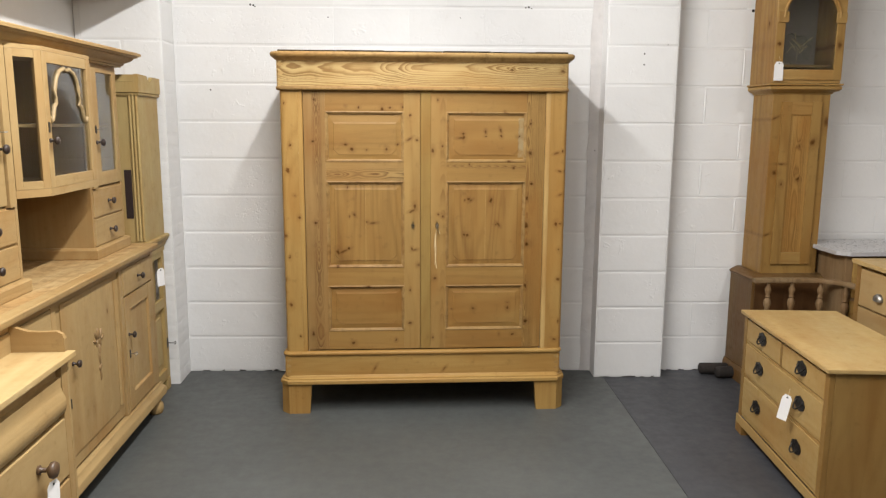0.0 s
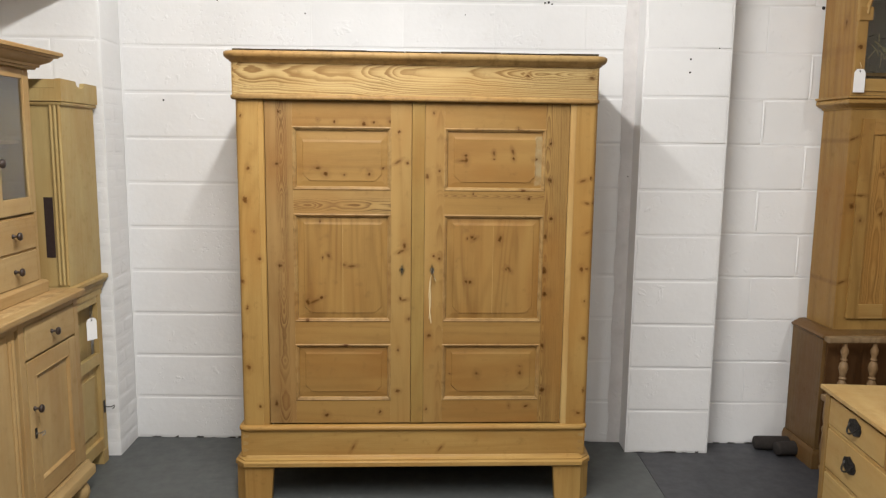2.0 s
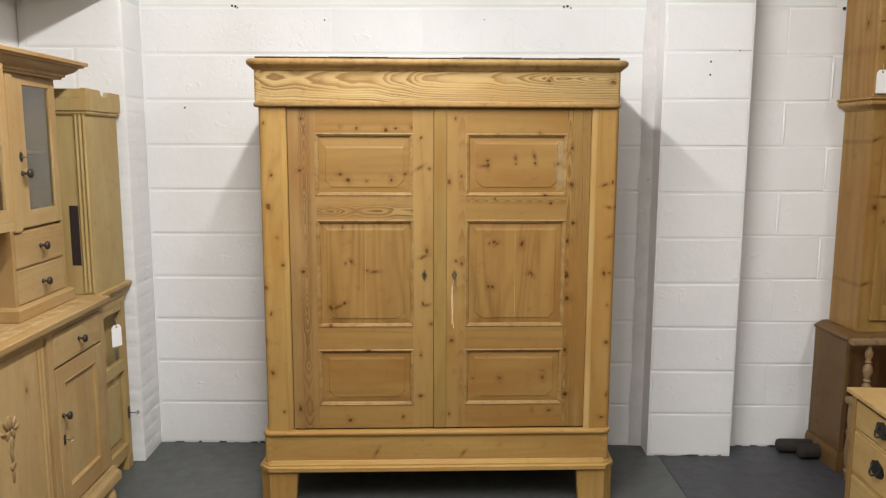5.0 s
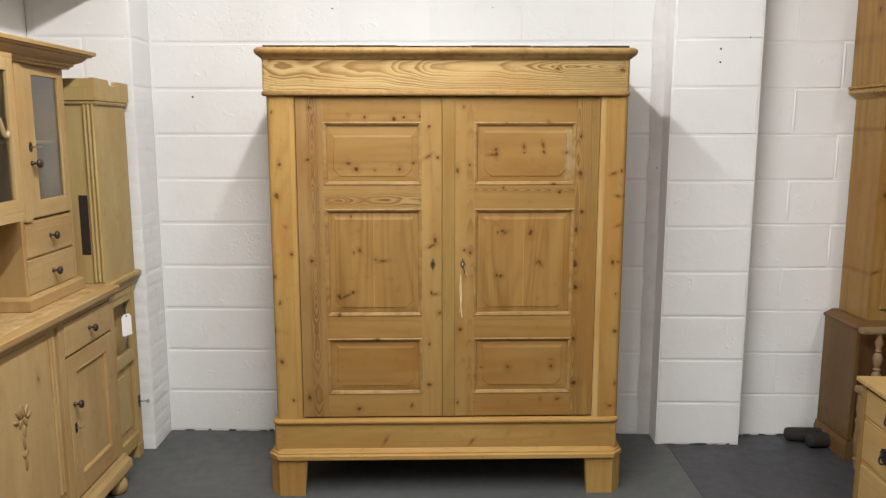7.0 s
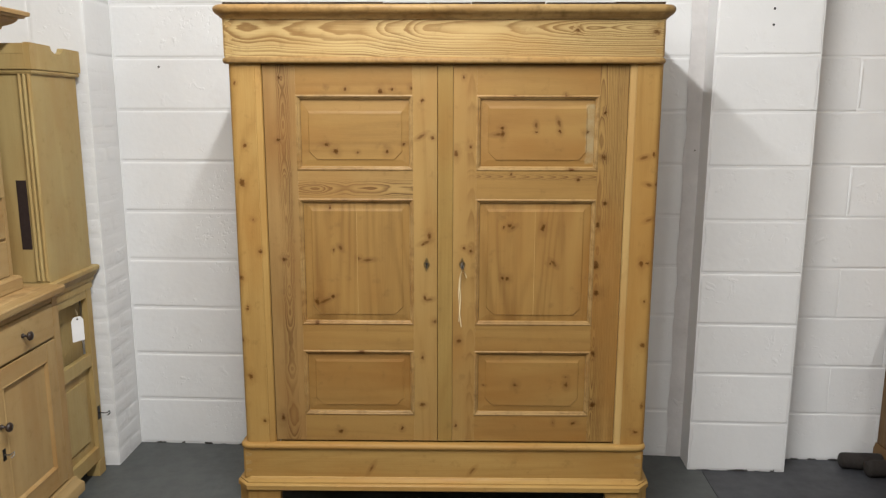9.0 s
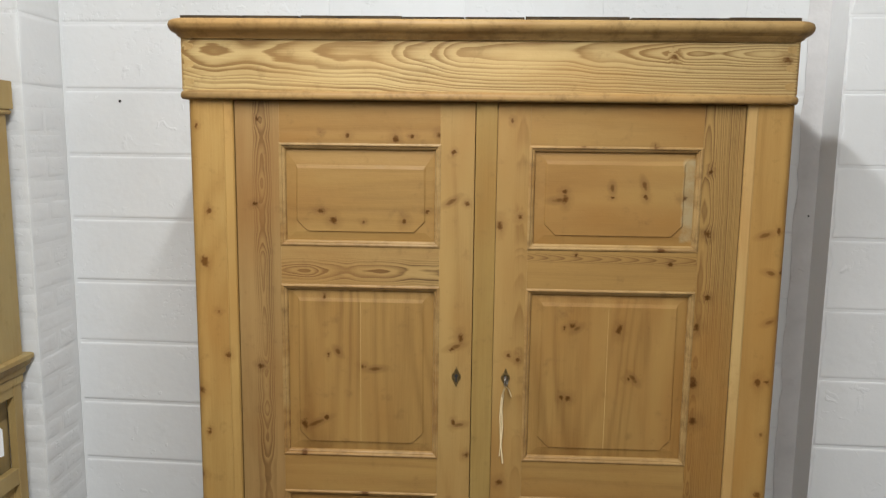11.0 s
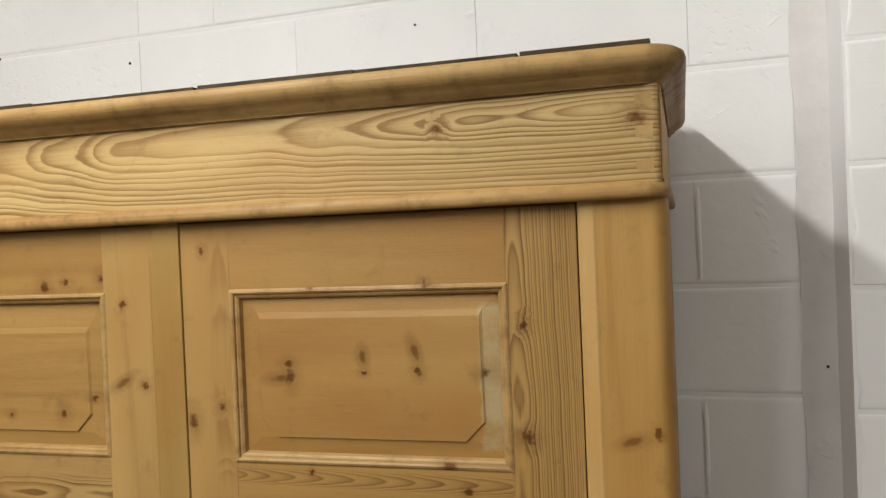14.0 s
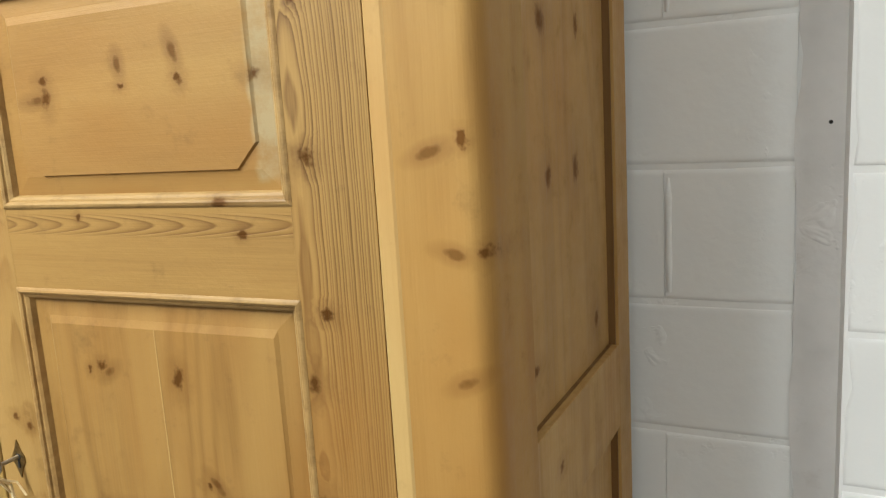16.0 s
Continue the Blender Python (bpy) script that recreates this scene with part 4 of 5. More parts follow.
# bow centre with canted side lights
BX = -1.478
bow = [(-1.895, 2.894), (UX, 2.894), (BX, 3.01), (BX, 3.465), (UX, 3.573), (-1.895, 3.573)]
D("bow_floor", prism(bow, 1.288, 1.318), DP_Y, dresser)
D("bow_top", prism(bow, 1.8365, 1.852), DP_Y, dresser)
D("bow_shelf", prism([(-1.895, 2.90), (UX - 0.02, 2.90), (BX - 0.035, 3.0), (BX - 0.035, 3.45), (UX - 0.02, 3.565), (-1.895, 3.565)], 1.55, 1.562), DP_Y, dresser)
for (xa, ya), (xb, yb), name in (((UX, 2.894), (BX, 3.01), "side_light"), ((BX, 3.01), (BX, 3.465), "bow_door"), ((BX, 3.465), (UX, 3.573), "side_light")):
    a, b = Vector((xa, ya, 0)), Vector((xb, yb, 0))
    length = (b - a).length
    m = Matrix.Translation(a) @ Matrix.Rotation(math.atan2(yb - ya, xb - xa), 4, "Z")
    w = 0.042 if name == "bow_door" else 0.03
    fr = D(name, turned(box(0.001, w, 0.0, 0.02, 1.3185, 1.836, 0.0015), m), DP_V, dresser)
    D("stile", turned(box(length - w, length - 0.001, 0.0, 0.02, 1.3185, 1.836, 0.0015), m), DP_V, fr)
    for z0, z1 in ((1.3185, 1.3185 + w), (1.836 - w, 1.836)):
        D("rail", turned(box(w, length - w, 0.0005, 0.02, z0, z1, 0.001), m), DP_Y, fr)
    D("pane", turned(box(w - 0.004, length - w + 0.004, 0.011, 0.014, 1.3185 + w - 0.003, 1.836 - w + 0.003), m), GLASS, fr)
    if name == "bow_door":
        # carved arch laid on the glass
        cy, arch = length / 2, []
        outline = [(0.180, 1.590), (0.168, 1.572), (0.152, 1.580), (0.142, 1.605), (0.130, 1.632), (0.112, 1.642), (0.114, 1.665), (0.112, 1.700), (0.098, 1.738), (0.068, 1.768), (0.025, 1.782), (0.0, 1.774)]
        pts = [(-u, z) for u, z in outline] + [(u, z) for u, z in reversed(outline[:-1])]
        smooth(D("carved_arch", turned(pipe([(cy + u, 0.008, z) for u, z in pts], 0.0088, 8), m), PALEWOOD, fr, "carved pine arch on the glass"), 60)
        smooth(D("knob", turned(turned(lathe(KNOB, 14), pose(0, 0, 0, 90, 0, 0)), m @ Matrix.Translation((0.022, 0, 1.50))), KNOBWOOD, fr, "dark turned knob"), 50)
        D("keyhole", turned(box(0.014, 0.03, -0.002, 0.0, 1.53, 1.57, 0.0008), m), IRON, fr)
CORN = [(-0.03, 1.838), (0.012, 1.838), (0.013, 1.846), (0.022, 1.848), (0.024, 1.858), (0.034, 1.862), (0.048, 1.870), (0.058, 1.880), (0.060, 1.886), (0.074, 1.888), (0.076, 1.894), (0.086, 1.897), (0.088, 1.908), (0.084, 1.912), (-0.03, 1.913)]
smooth(D("cornice", sweep(CORN, [(-1.90, 2.48), (-1.588, 2.48), (-1.534, 3.965), (-1.90, 3.965)]), DP_Y, dresser), 22)
D("top_board", prism([(-1.90, 2.475), (-1.58, 2.475), (-1.526, 3.97), (-1.90, 3.97)], 1.901, 1.912), DP_Y, dresser)


# ---- narrow painted cupboard behind the dresser ----
CO = (-1.7, 4.27, 0.0)
C = placed(CO)
slim = thing("narrow_cupboard", pose(*CO), "narrow olive-stained two-part cupboard between the dresser and the pier", "cupboard")
CP = pine("olive_pine", "z", ((0.385, 0.285, 0.120), (0.30, 0.207, 0.076)), contrast=0.16, gloss=0.5, straight=0.2)
C("upper_carcass", box(-1.90, -1.492, 4.105, 4.435, 0.93, 1.72, 0.003), CP, slim)
for k in range(3):
    smooth(C("flute", pipe([(-1.499 - 0.017 * k, 4.103, 0.94), (-1.499 - 0.017 * k, 4.103, 1.715)], 0.007, 8), CP, slim), 60)
# no opening here: a flat dark sheet paints the shaded gap
C("open_slot", box(-1.584, -1.546, 4.1036, 4.1062, 1.06, 1.32), coated("dark_red_shade", (0.022, 0.010, 0.007), 0.8), slim, "dark open slot in the side")
cap = [(4.088, 1.722), (4.452, 1.722), (4.452, 1.808), (4.325, 1.81), (4.318, 1.795), (4.295, 1.784), (4.265, 1.784), (4.24, 1.795), (4.232, 1.812), (4.088, 1.815)]
bm = prism(cap, -1.500, -1.478)
for v in bm.verts:
    v.co = (v.co.z, v.co.x, v.co.y)
C("notched_cap", bm, CP, slim)
C("cap_box", box(-1.91, -1.5005, 4.088, 4.452, 1.722, 1.775), CP, slim)
C("cap_end", box(-1.91, -1.5005, 4.088, 4.106, 1.7752, 1.812, 0.002), CP, slim)
smooth(C("neck_bead", sweep([(-0.01, 1.705), (0.008, 1.705), (0.012, 1.713), (0.008, 1.7215), (-0.01, 1.7215)], [(-1.90, 4.105), (-1.492, 4.105), (-1.492, 4.435), (-1.90, 4.435)]), CP, slim), 50)
WAIST = [(-0.02, 0.835), (0.004, 0.835), (0.004, 0.862), (0.010, 0.868), (0.012, 0.885), (0.020, 0.892), (0.024, 0.905), (0.030, 0.912), (0.030, 0.926), (0.022, 0.931), (-0.02, 0.931)]
smooth(C("waist_moulding", sweep(WAIST, [(-1.90, 4.078), (-1.505, 4.078), (-1.505, 4.44), (-1.90, 4.44)]), CP, slim), 40)
for y0, y1 in ((4.08, 4.13), (4.395, 4.438)):
    C("stile", box(-1.53, -1.505, y0, y1, 0.07, 0.834, 0.002), CP, slim)
for z0, z1 in ((0.80, 0.834), (0.50, 0.555), (0.07, 0.13)):
    C("rail", box(-1.53, -1.5055, 4.131, 4.394, z0, z1, 0.0015), CP, slim)
C("lower_carcass", box(-1.90, -1.56, 4.082, 4.436, 0.07, 0.834), CP, slim)
C("panel", box(-1.535, -1.524, 4.131, 4.394, 0.13, 0.50, 0.001), CP, slim)
C("panel", box(-1.524, -1.516, 4.175, 4.35, 0.175, 0.455, 0.006), CP, slim)
for y0 in (4.08, 4.375):
    C("foot", box(-1.56, -1.503, y0, y0 + 0.06, 0.0, 0.0695, 0.003), CP, slim)
C("key", pipe([(-1.505, 4.415, 0.278), (-1.47, 4.415, 0.278), (-1.462, 4.425, 0.284), (-1.455, 4.415, 0.279), (-1.462, 4.405, 0.272)], 0.0025), IRON, slim)
C("keyhole", box(-1.505, -1.5025, 4.405, 4.425, 0.25, 0.31, 0.001), IRON, slim)
swing_tag(pose(-1.458, 4.212, 0.768, 0, 0, 60), 0.052, 0.10, "white swing tag hanging from the narrow cupboard")


# ---- washstand chest in front of the dresser ----
SO = (-1.55, 2.1, 0.0)
S = placed(SO)
wash = thing("washstand", pose(*SO), "pale pine washstand with a shaped gallery and a rounded drawer", "washstand")
SX = -1.272
S("carcass", box(-1.86, SX - 0.02, 1.62, 2.545, 0.05, 0.778), DP_V, wash)
S("side_panel", box(-1.86, SX, 2.5455, 2.56, 0.05, 0.778, 0.002), DP_V, wash)
S("front_stile", box(SX - 0.0195, SX, 2.505, 2.545, 0.05, 0.778, 0.002), DP_V, wash)
S("front_stile", box(SX - 0.0195, SX, 1.62, 1.66, 0.05, 0.778, 0.002), DP_V, wash)
S("top", box(-1.88, SX + 0.022, 1.60, 2.578, 0.779, 0.801, 0.004), pine("washstand_top_pine", "y", ((0.50, 0.39, 0.20), (0.41, 0.29, 0.125)), contrast=0.25, random_knots=1.5, straight=0.2), wash)
rail = [(-1.88, 0.0), (SX - 0.005, 0.0), (SX - 0.003, 0.045), (SX - 0.010, 0.062), (SX - 0.028, 0.072), (SX - 0.07, 0.070), (SX - 0.12, 0.072), (SX - 0.17, 0.088), (SX - 0.21, 0.118), (SX - 0.26, 0.142), (-1.88, 0.15)]
bm = prism(rail, 2.553, 2.571)
for v in bm.verts:
    v.co = (v.co.x, v.co.z, 0.8012 + v.co.y)
S("gallery", bm, pine("gallery_pine", "x", PALE, [(0.02, 0.86)], contrast=0.25, straight=0.15), wash, "shaped gallery board")
prof = [(SX - 0.02, 0.60), (SX - 0.004, 0.60), (SX + 0.006, 0.612), (SX + 0.012, 0.635), (SX + 0.010, 0.66), (SX + 0.000, 0.682), (SX - 0.004, 0.70), (SX - 0.002, 0.722), (SX - 0.002, 0.73), (SX - 0.02, 0.73)]
bm = prism(prof, 1.665, 2.50)
for v in bm.verts:
    v.co = (v.co.x, v.co.z, v.co.y)
smooth(S("rounded_drawer", bm, DP_Y, wash), 40)
for z0, z1, kz in ((0.385, 0.585, 0.50), (0.10, 0.37, 0.24)):
    dr = S("drawer", box(SX - 0.018, SX + 0.002, 1.665, 2.50, z0, z1, 0.003), DP_Y, wash)
    smooth(S("knob", knob_mesh(SX + 0.002, 2.29, kz, 1.7), WALNUT, dr, "turned brown wooden knob"), 50)
    smooth(S("knob", knob_mesh(SX + 0.002, 1.85, kz, 1.7), WALNUT, dr, "turned brown wooden knob"), 50)
swing_tag(pose(SX + 0.045, 2.29, 0.465, 0, 4, 80), 0.06, 0.11, "white swing tag hanging from the washstand knob")


# ---- low chest of drawers ----
chest = thing("chest_of_drawers", pose(1.535, 2.722, 0, 0, 0, -5.7), "low pale pine chest of drawers with black iron handles", "chest of drawers")
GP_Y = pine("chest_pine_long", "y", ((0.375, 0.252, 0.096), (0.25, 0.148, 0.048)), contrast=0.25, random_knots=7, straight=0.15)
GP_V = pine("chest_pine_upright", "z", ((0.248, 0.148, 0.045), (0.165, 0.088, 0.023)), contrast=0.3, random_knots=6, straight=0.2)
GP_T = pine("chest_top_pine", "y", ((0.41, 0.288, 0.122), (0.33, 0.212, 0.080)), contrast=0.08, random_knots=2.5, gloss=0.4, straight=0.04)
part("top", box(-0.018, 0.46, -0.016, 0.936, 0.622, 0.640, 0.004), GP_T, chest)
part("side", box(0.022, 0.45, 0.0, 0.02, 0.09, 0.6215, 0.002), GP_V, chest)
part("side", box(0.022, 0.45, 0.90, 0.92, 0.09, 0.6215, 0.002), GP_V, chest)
part("back", box(0.435, 0.45, 0.0205, 0.8995, 0.09, 0.6215), GP_V, chest)
for y in (0.0, 0.885):
    part("front_stile", box(0.0, 0.0215, y, y + 0.035, 0.09, 0.6215, 0.002), GP_V, chest)
for z0, z1 in ((0.608, 0.6215), (0.481, 0.493), (0.303, 0.315), (0.09, 0.102)):
    part("rail", box(0.005, 0.0215, 0.0352, 0.8848, z0, z1, 0.001), GP_Y, chest)
part("divider", box(0.001, 0.0215, 0.452, 0.468, 0.493, 0.608, 0.001), GP_V, chest)


def bail_handle(parent, y, z):
    plate = [(-0.038, 0), (-0.030, 0.016), (-0.014, 0.021), (0, 0.027), (0.014, 0.021), (0.030, 0.016), (0.038, 0), (0.030, -0.015), (0.014, -0.021), (0, -0.025), (-0.014, -0.021), (-0.030, -0.015)]
    bm = prism([(u * 1.3, w * 1.3) for u, w in plate], -0.0022, 0.0)
    for v in bm.verts:
        v.co = (v.co.z - 0.001, y + v.co.x, z + v.co.y)
    h = part("handle", bm, IRON, parent, "black iron plate handle")
    arc = [(-0.004 - 0.020 * math.sin(math.pi * k / 12), y + 0.028 * math.cos(math.pi * k / 12), z + 0.008 - 0.030 * math.sin(math.pi * k / 12)) for k in range(13)]
    part("bail", pipe(arc, 0.0035), IRON, h)
    return h


for y0, y1, z0, z1, hs in ((0.038, 0.450, 0.495, 0.606, (0.244,)), (0.470, 0.882, 0.495, 0.606, (0.676,)), (0.038, 0.882, 0.317, 0.479, (0.235, 0.690)), (0.038, 0.882, 0.104, 0.301, (0.235, 0.690))):
    dr = part("drawer", box(0.0005, 0.021, y0 + 0.001, y1 - 0.001, z0 + 0.003, z1 - 0.001, 0.003), GP_Y, chest)
    for hy in hs:
        bail_handle(dr, hy, (z0 + z1) / 2 + 0.008)
part("plinth", box(-0.008, 0.0, -0.008, 0.928, 0.045, 0.09, 0.003), GP_Y, chest)
part("plinth_side", box(0.0005, 0.45, -0.008, -0.0005, 0.045, 0.09, 0.002), GP_Y, chest)
for y0 in (-0.008, 0.84):
    part("foot", prism([(-0.008, y0), (0.06, y0), (0.06, y0 + 0.088), (-0.008, y0 + 0.088)], 0.0, 0.0448), GP_V, chest)
for y0 in (-0.008, 0.84):
    part("foot", box(0.39, 0.45, y0, y0 + 0.08, 0.0, 0.0895, 0.002), GP_V, chest)
swing_tag(pose(1.535, 2.722, 0, 0, 0, -5.7) @ pose(-0.035, 0.275, 0.428, 0, 10, -42), 0.042, 0.118, "white swing tag hanging from the chest handle")


# ---- longcase clock ----
LO = (2.2, 4.42, 0.0)
L = placed(LO)
clock = thing("longcase_clock", pose(*LO), "tall dark pine longcase clock with an arched glazed hood", "clock")
LP = pine("clock_pine", "z", ((0.295, 0.174, 0.052), (0.160, 0.080, 0.020)), [(-0.091, 1.228), (-0.13, 1.294), (0.16, 1.59), (-0.18, 2.024), (0.175, 2.02), (0.08, 1.47)], contrast=0.5, rings=12, random_knots=4.0, gloss=0.36, size=0.016, spikes=((-0.15, 1.61, 25, 0.026), (-0.15, 0.925, 20, 0.024), (-0.10, 1.345, 0, 0.03), (0.083, 1.469, 50, 0.026)))
# base pine darkened: the shade low down is put into its colour
LB = pine("shaded_base_pine", "z", ((0.140, 0.082, 0.031), (0.075, 0.040, 0.014)), contrast=0.4, random_knots=5.0, gloss=0.36)
# hood back greyed to imitate the reflection on the glass before it
REFLECT_GREY = coated("reflection_grey_board", (0.26, 0.24, 0.215), 0.7, 0.2, 5.0)
LH = pine("clock_pine_level", "x", ((0.35, 0.215, 0.070), (0.21, 0.110, 0.030)), contrast=0.5, random_knots=2.0, gloss=0.36)
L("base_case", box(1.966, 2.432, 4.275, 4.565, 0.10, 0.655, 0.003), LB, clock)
# front darker still, for the shade of the chair and chest
L("base_frame", box(1.983, 2.415, 4.268, 4.2745, 0.12, 0.64, 0.002), pine("shaded_base_front", "z", ((0.085, 0.042, 0.016), (0.045, 0.020, 0.008)), contrast=0.5, gloss=0.4), clock)
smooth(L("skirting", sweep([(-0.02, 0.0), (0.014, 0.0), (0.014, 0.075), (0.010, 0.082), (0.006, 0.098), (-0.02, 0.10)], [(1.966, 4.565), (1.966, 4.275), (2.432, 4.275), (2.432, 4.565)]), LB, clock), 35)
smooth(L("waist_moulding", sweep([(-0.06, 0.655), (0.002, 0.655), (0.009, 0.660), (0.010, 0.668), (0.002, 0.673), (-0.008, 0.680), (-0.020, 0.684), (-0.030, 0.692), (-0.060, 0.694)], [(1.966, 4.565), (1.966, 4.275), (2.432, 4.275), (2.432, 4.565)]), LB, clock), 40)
L("trunk", box(2.03, 2.372, 4.315, 4.56, 0.66, 1.748, 0.004), LP, clock)
LF = pine("clock_panel_pine", "z", ((0.36, 0.212, 0.064), (0.14, 0.068, 0.017)), [(0.006, 1.451), (0.01, 1.258)], contrast=1.2, gloss=0.36, size=0.014, pith=(0.0, 0.006, 0.03, 0.075, 4.0, 130.0, 0.05))
tdoor = L("trunk_door", box(2.085, 2.318, 4.3085, 4.3145, 0.755, 1.70), LF, clock)
for x0, x1 in ((2.083, 2.14), (2.262, 2.32)):
    L("stile", box(x0, x1, 4.300, 4.3084, 0.75, 1.705, 0.0015), LP, tdoor)
for z0, z1 in ((0.75, 0.82), (1.63, 1.705)):
    L("rail", box(2.1405, 2.2615, 4.3005, 4.3084, z0, z1, 0.0015), LH, tdoor)
L("hinge", box(2.3205, 2.324, 4.303, 4.31, 1.36, 1.44, 0.001), IRON, tdoor)
L("hinge", box(2.3205, 2.324, 4.303, 4.31, 0.86, 0.94, 0.001), IRON, tdoor)
smooth(L("neck_moulding", sweep([(-0.02, 1.748), (0.004, 1.748), (0.010, 1.758), (0.030, 1.766), (0.040, 1.775), (0.040, 1.787), (0.034, 1.792), (0.046, 1.797), (0.046, 1.806), (-0.02, 1.808)], [(2.03, 4.56), (2.03, 4.315), (2.372, 4.315), (2.372, 4.56)]), LH, clock), 40)
# hood: open box with a glazed arched door
for x0, x1 in ((2.0, 2.016), (2.384, 2.40)):
    L("hood_side", box(x0, x1, 4.290, 4.56, 1.808, 2.62, 0.002), LP, clock)
L("hood_back", box(2.0165, 2.3835, 4.545, 4.56, 1.808, 2.62), REFLECT_GREY, clock)
L("hood_top", box(1.97, 2.43, 4.26, 4.56, 2.6205, 2.65, 0.004), LH, clock)
L("hood_floor", box(2.0165, 2.3835, 4.291, 4.544, 1.8085, 1.826), LH, clock)
hd = L("hood_door", box(2.0, 2.048, 4.272, 4.2895, 1.826, 2.17, 0.002), LP, clock)
L("stile", box(2.352, 2.40, 4.272, 4.2895, 1.826, 2.17, 0.002), LP, hd)
L("rail", box(2.0485, 2.3515, 4.2725, 4.2895, 1.826, 1.884, 0.002), LH, hd)
L("sill_rail", box(2.0, 2.40, 4.280, 4.2898, 1.8085, 1.8255), LH, hd)
bm = bmesh.new()
n = 20
low = [(2.2 - 0.152 * math.cos(math.pi * k / n), 2.17 + 0.152 * math.sin(math.pi * k / n)) for k in range(n + 1)]
low = [(2.0, 2.17)] + low + [(2.40, 2.17)]
for a, b in zip(low, low[1:]):
    if b[0] - a[0] > 1e-5:
        join(bm, turned(prism([(a[0], a[1]), (b[0], b[1]), (b[0], 2.45), (a[0], 2.45)], 4.272, 4.2895), Matrix(((1, 0, 0, 0), (0, 0, 1, 0), (0, 1, 0, 0), (0, 0, 0, 1)))))
bmesh.ops.remove_doubles(bm, verts=bm.verts, dist=1e-5)
L("arched_head", bm, LH, hd)
arch = [(2.2 - 0.163 * math.cos(math.pi * k / n), 4.268, 2.17 + 0.163 * math.sin(math.pi * k / n)) for k in range(n + 1)]
smooth(L("arch_bead", pipe(arch, 0.009), LH, hd), 60)
for x0, x1 in ((2.0, 2.062), (2.338, 2.40)):
    L("capital", box(x0, x1, 4.262, 4.2715, 2.14, 2.20, 0.003), LH, hd)
L("pane", box(2.045, 2.355, 4.282, 4.285, 1.88, 2.33), GLASS, hd)
L("hood_head", box(2.0, 2.40, 4.272, 4.2895, 2.4502, 2.6203, 0.002), LH, clock)
# seat board with a crumpled clear bag of brass clock parts
L("seat_board", box(2.03, 2.37, 4.33, 4.52, 1.90, 1.915), LH, clock)
rng = random.Random(12)
bm = bmesh.new()
bmesh.ops.create_icosphere(bm, subdivisions=3, radius=1.0)
for v in bm.verts:
    k = 1.0 + 0.22 * math.sin(7 * v.co.x + 4 * v.co.z) * math.sin(6 * v.co.z + 2) + rng.uniform(-0.07, 0.07)
    v.co = (2.18 + 0.095 * k * v.co.x, 4.40 + 0.045 * k * v.co.y, 2.005 + 0.088 * k * v.co.z)
L("clear_bag", bm, PLASTIC, clock, "crumpled clear plastic bag behind the glass")
bits = bmesh.new()
for k in range(9):
    x, z, turn, l = 2.18 + rng.uniform(-0.06, 0.06), 2.01 + rng.uniform(-0.04, 0.05), rng.uniform(0, math.pi), rng.uniform(0.02, 0.05)
    c, d = math.cos(turn) * l, math.sin(turn) * l
    join(bits, pipe([(x - c, 4.345, z - d), (x, 4.342, z + 0.004), (x + c, 4.346, z + d)], rng.uniform(0.0018, 0.0035), 6))
L("brass_parts", bits, WIRE, clock, "loose bright brass clock parts")
swing_tag(pose(2.022, 4.262, 1.925, 0, 0, 4), 0.055, 0.105, "white swing tag hanging on the clock")


# ---- chair, marble washstand and chest behind the low chest ----
chair = thing("armchair", pose(2.17, 3.95, 0), "old grey-brown spindle-back armchair in front of the clock", "chair")
TURN = [(0.016, 0.0), (0.02, 0.03), (0.026, 0.05), (0.018, 0.06), (0.024, 0.08), (0.028, 0.16), (0.022, 0.22), (0.028, 0.24), (0.020, 0.26), (0.026, 0.30), (0.024, 0.36), (0.022, 0.375)]
for lx, ly in ((-0.205, 0.225), (0.205, 0.205), (-0.195, -0.18), (0.205, -0.18)):
    smooth(part("leg", turned(lathe(TURN), Matrix.Translation((lx, ly, 0))), CHAIRWOOD, chair), 50)
part("seat", box(-0.235, 0.255, -0.215, 0.26, 0.375, 0.408, 0.012), CHAIRWOOD, chair)
curve = [(-0.245, 0.222), (-0.10, 0.226), (0.04, 0.222), (0.13, 0.202), (0.20, 0.158), (0.238, 0.09), (0.252, 0.0), (0.255, -0.12)]
bm = sweep([(-0.020, 0.668), (0.020, 0.668), (0.024, 0.678), (0.020, 0.692), (-0.020, 0.692), (-0.024, 0.678)], curve)
smooth(part("back_rail", bm, CHAIRWOOD, chair), 40)
SPIN = [(0.012, 0.0), (0.015, 0.03), (0.021, 0.06), (0.011, 0.078), (0.018, 0.086), (0.011, 0.095), (0.016, 0.112), (0.022, 0.136), (0.018, 0.158), (0.010, 0.169), (0.016, 0.176), (0.010, 0.186), (0.017, 0.208), (0.018, 0.222), (0.010, 0.240), (0.008, 0.264)]
for sx, sy in ((-0.155, 0.224), (-0.012, 0.223), (0.145, 0.196), (0.232, 0.09), (0.253, -0.06)):
    smooth(part("spindle", turned(lathe(SPIN, 12), Matrix.Translation((sx, sy, 0.406))), CHAIRWOOD, chair), 50)

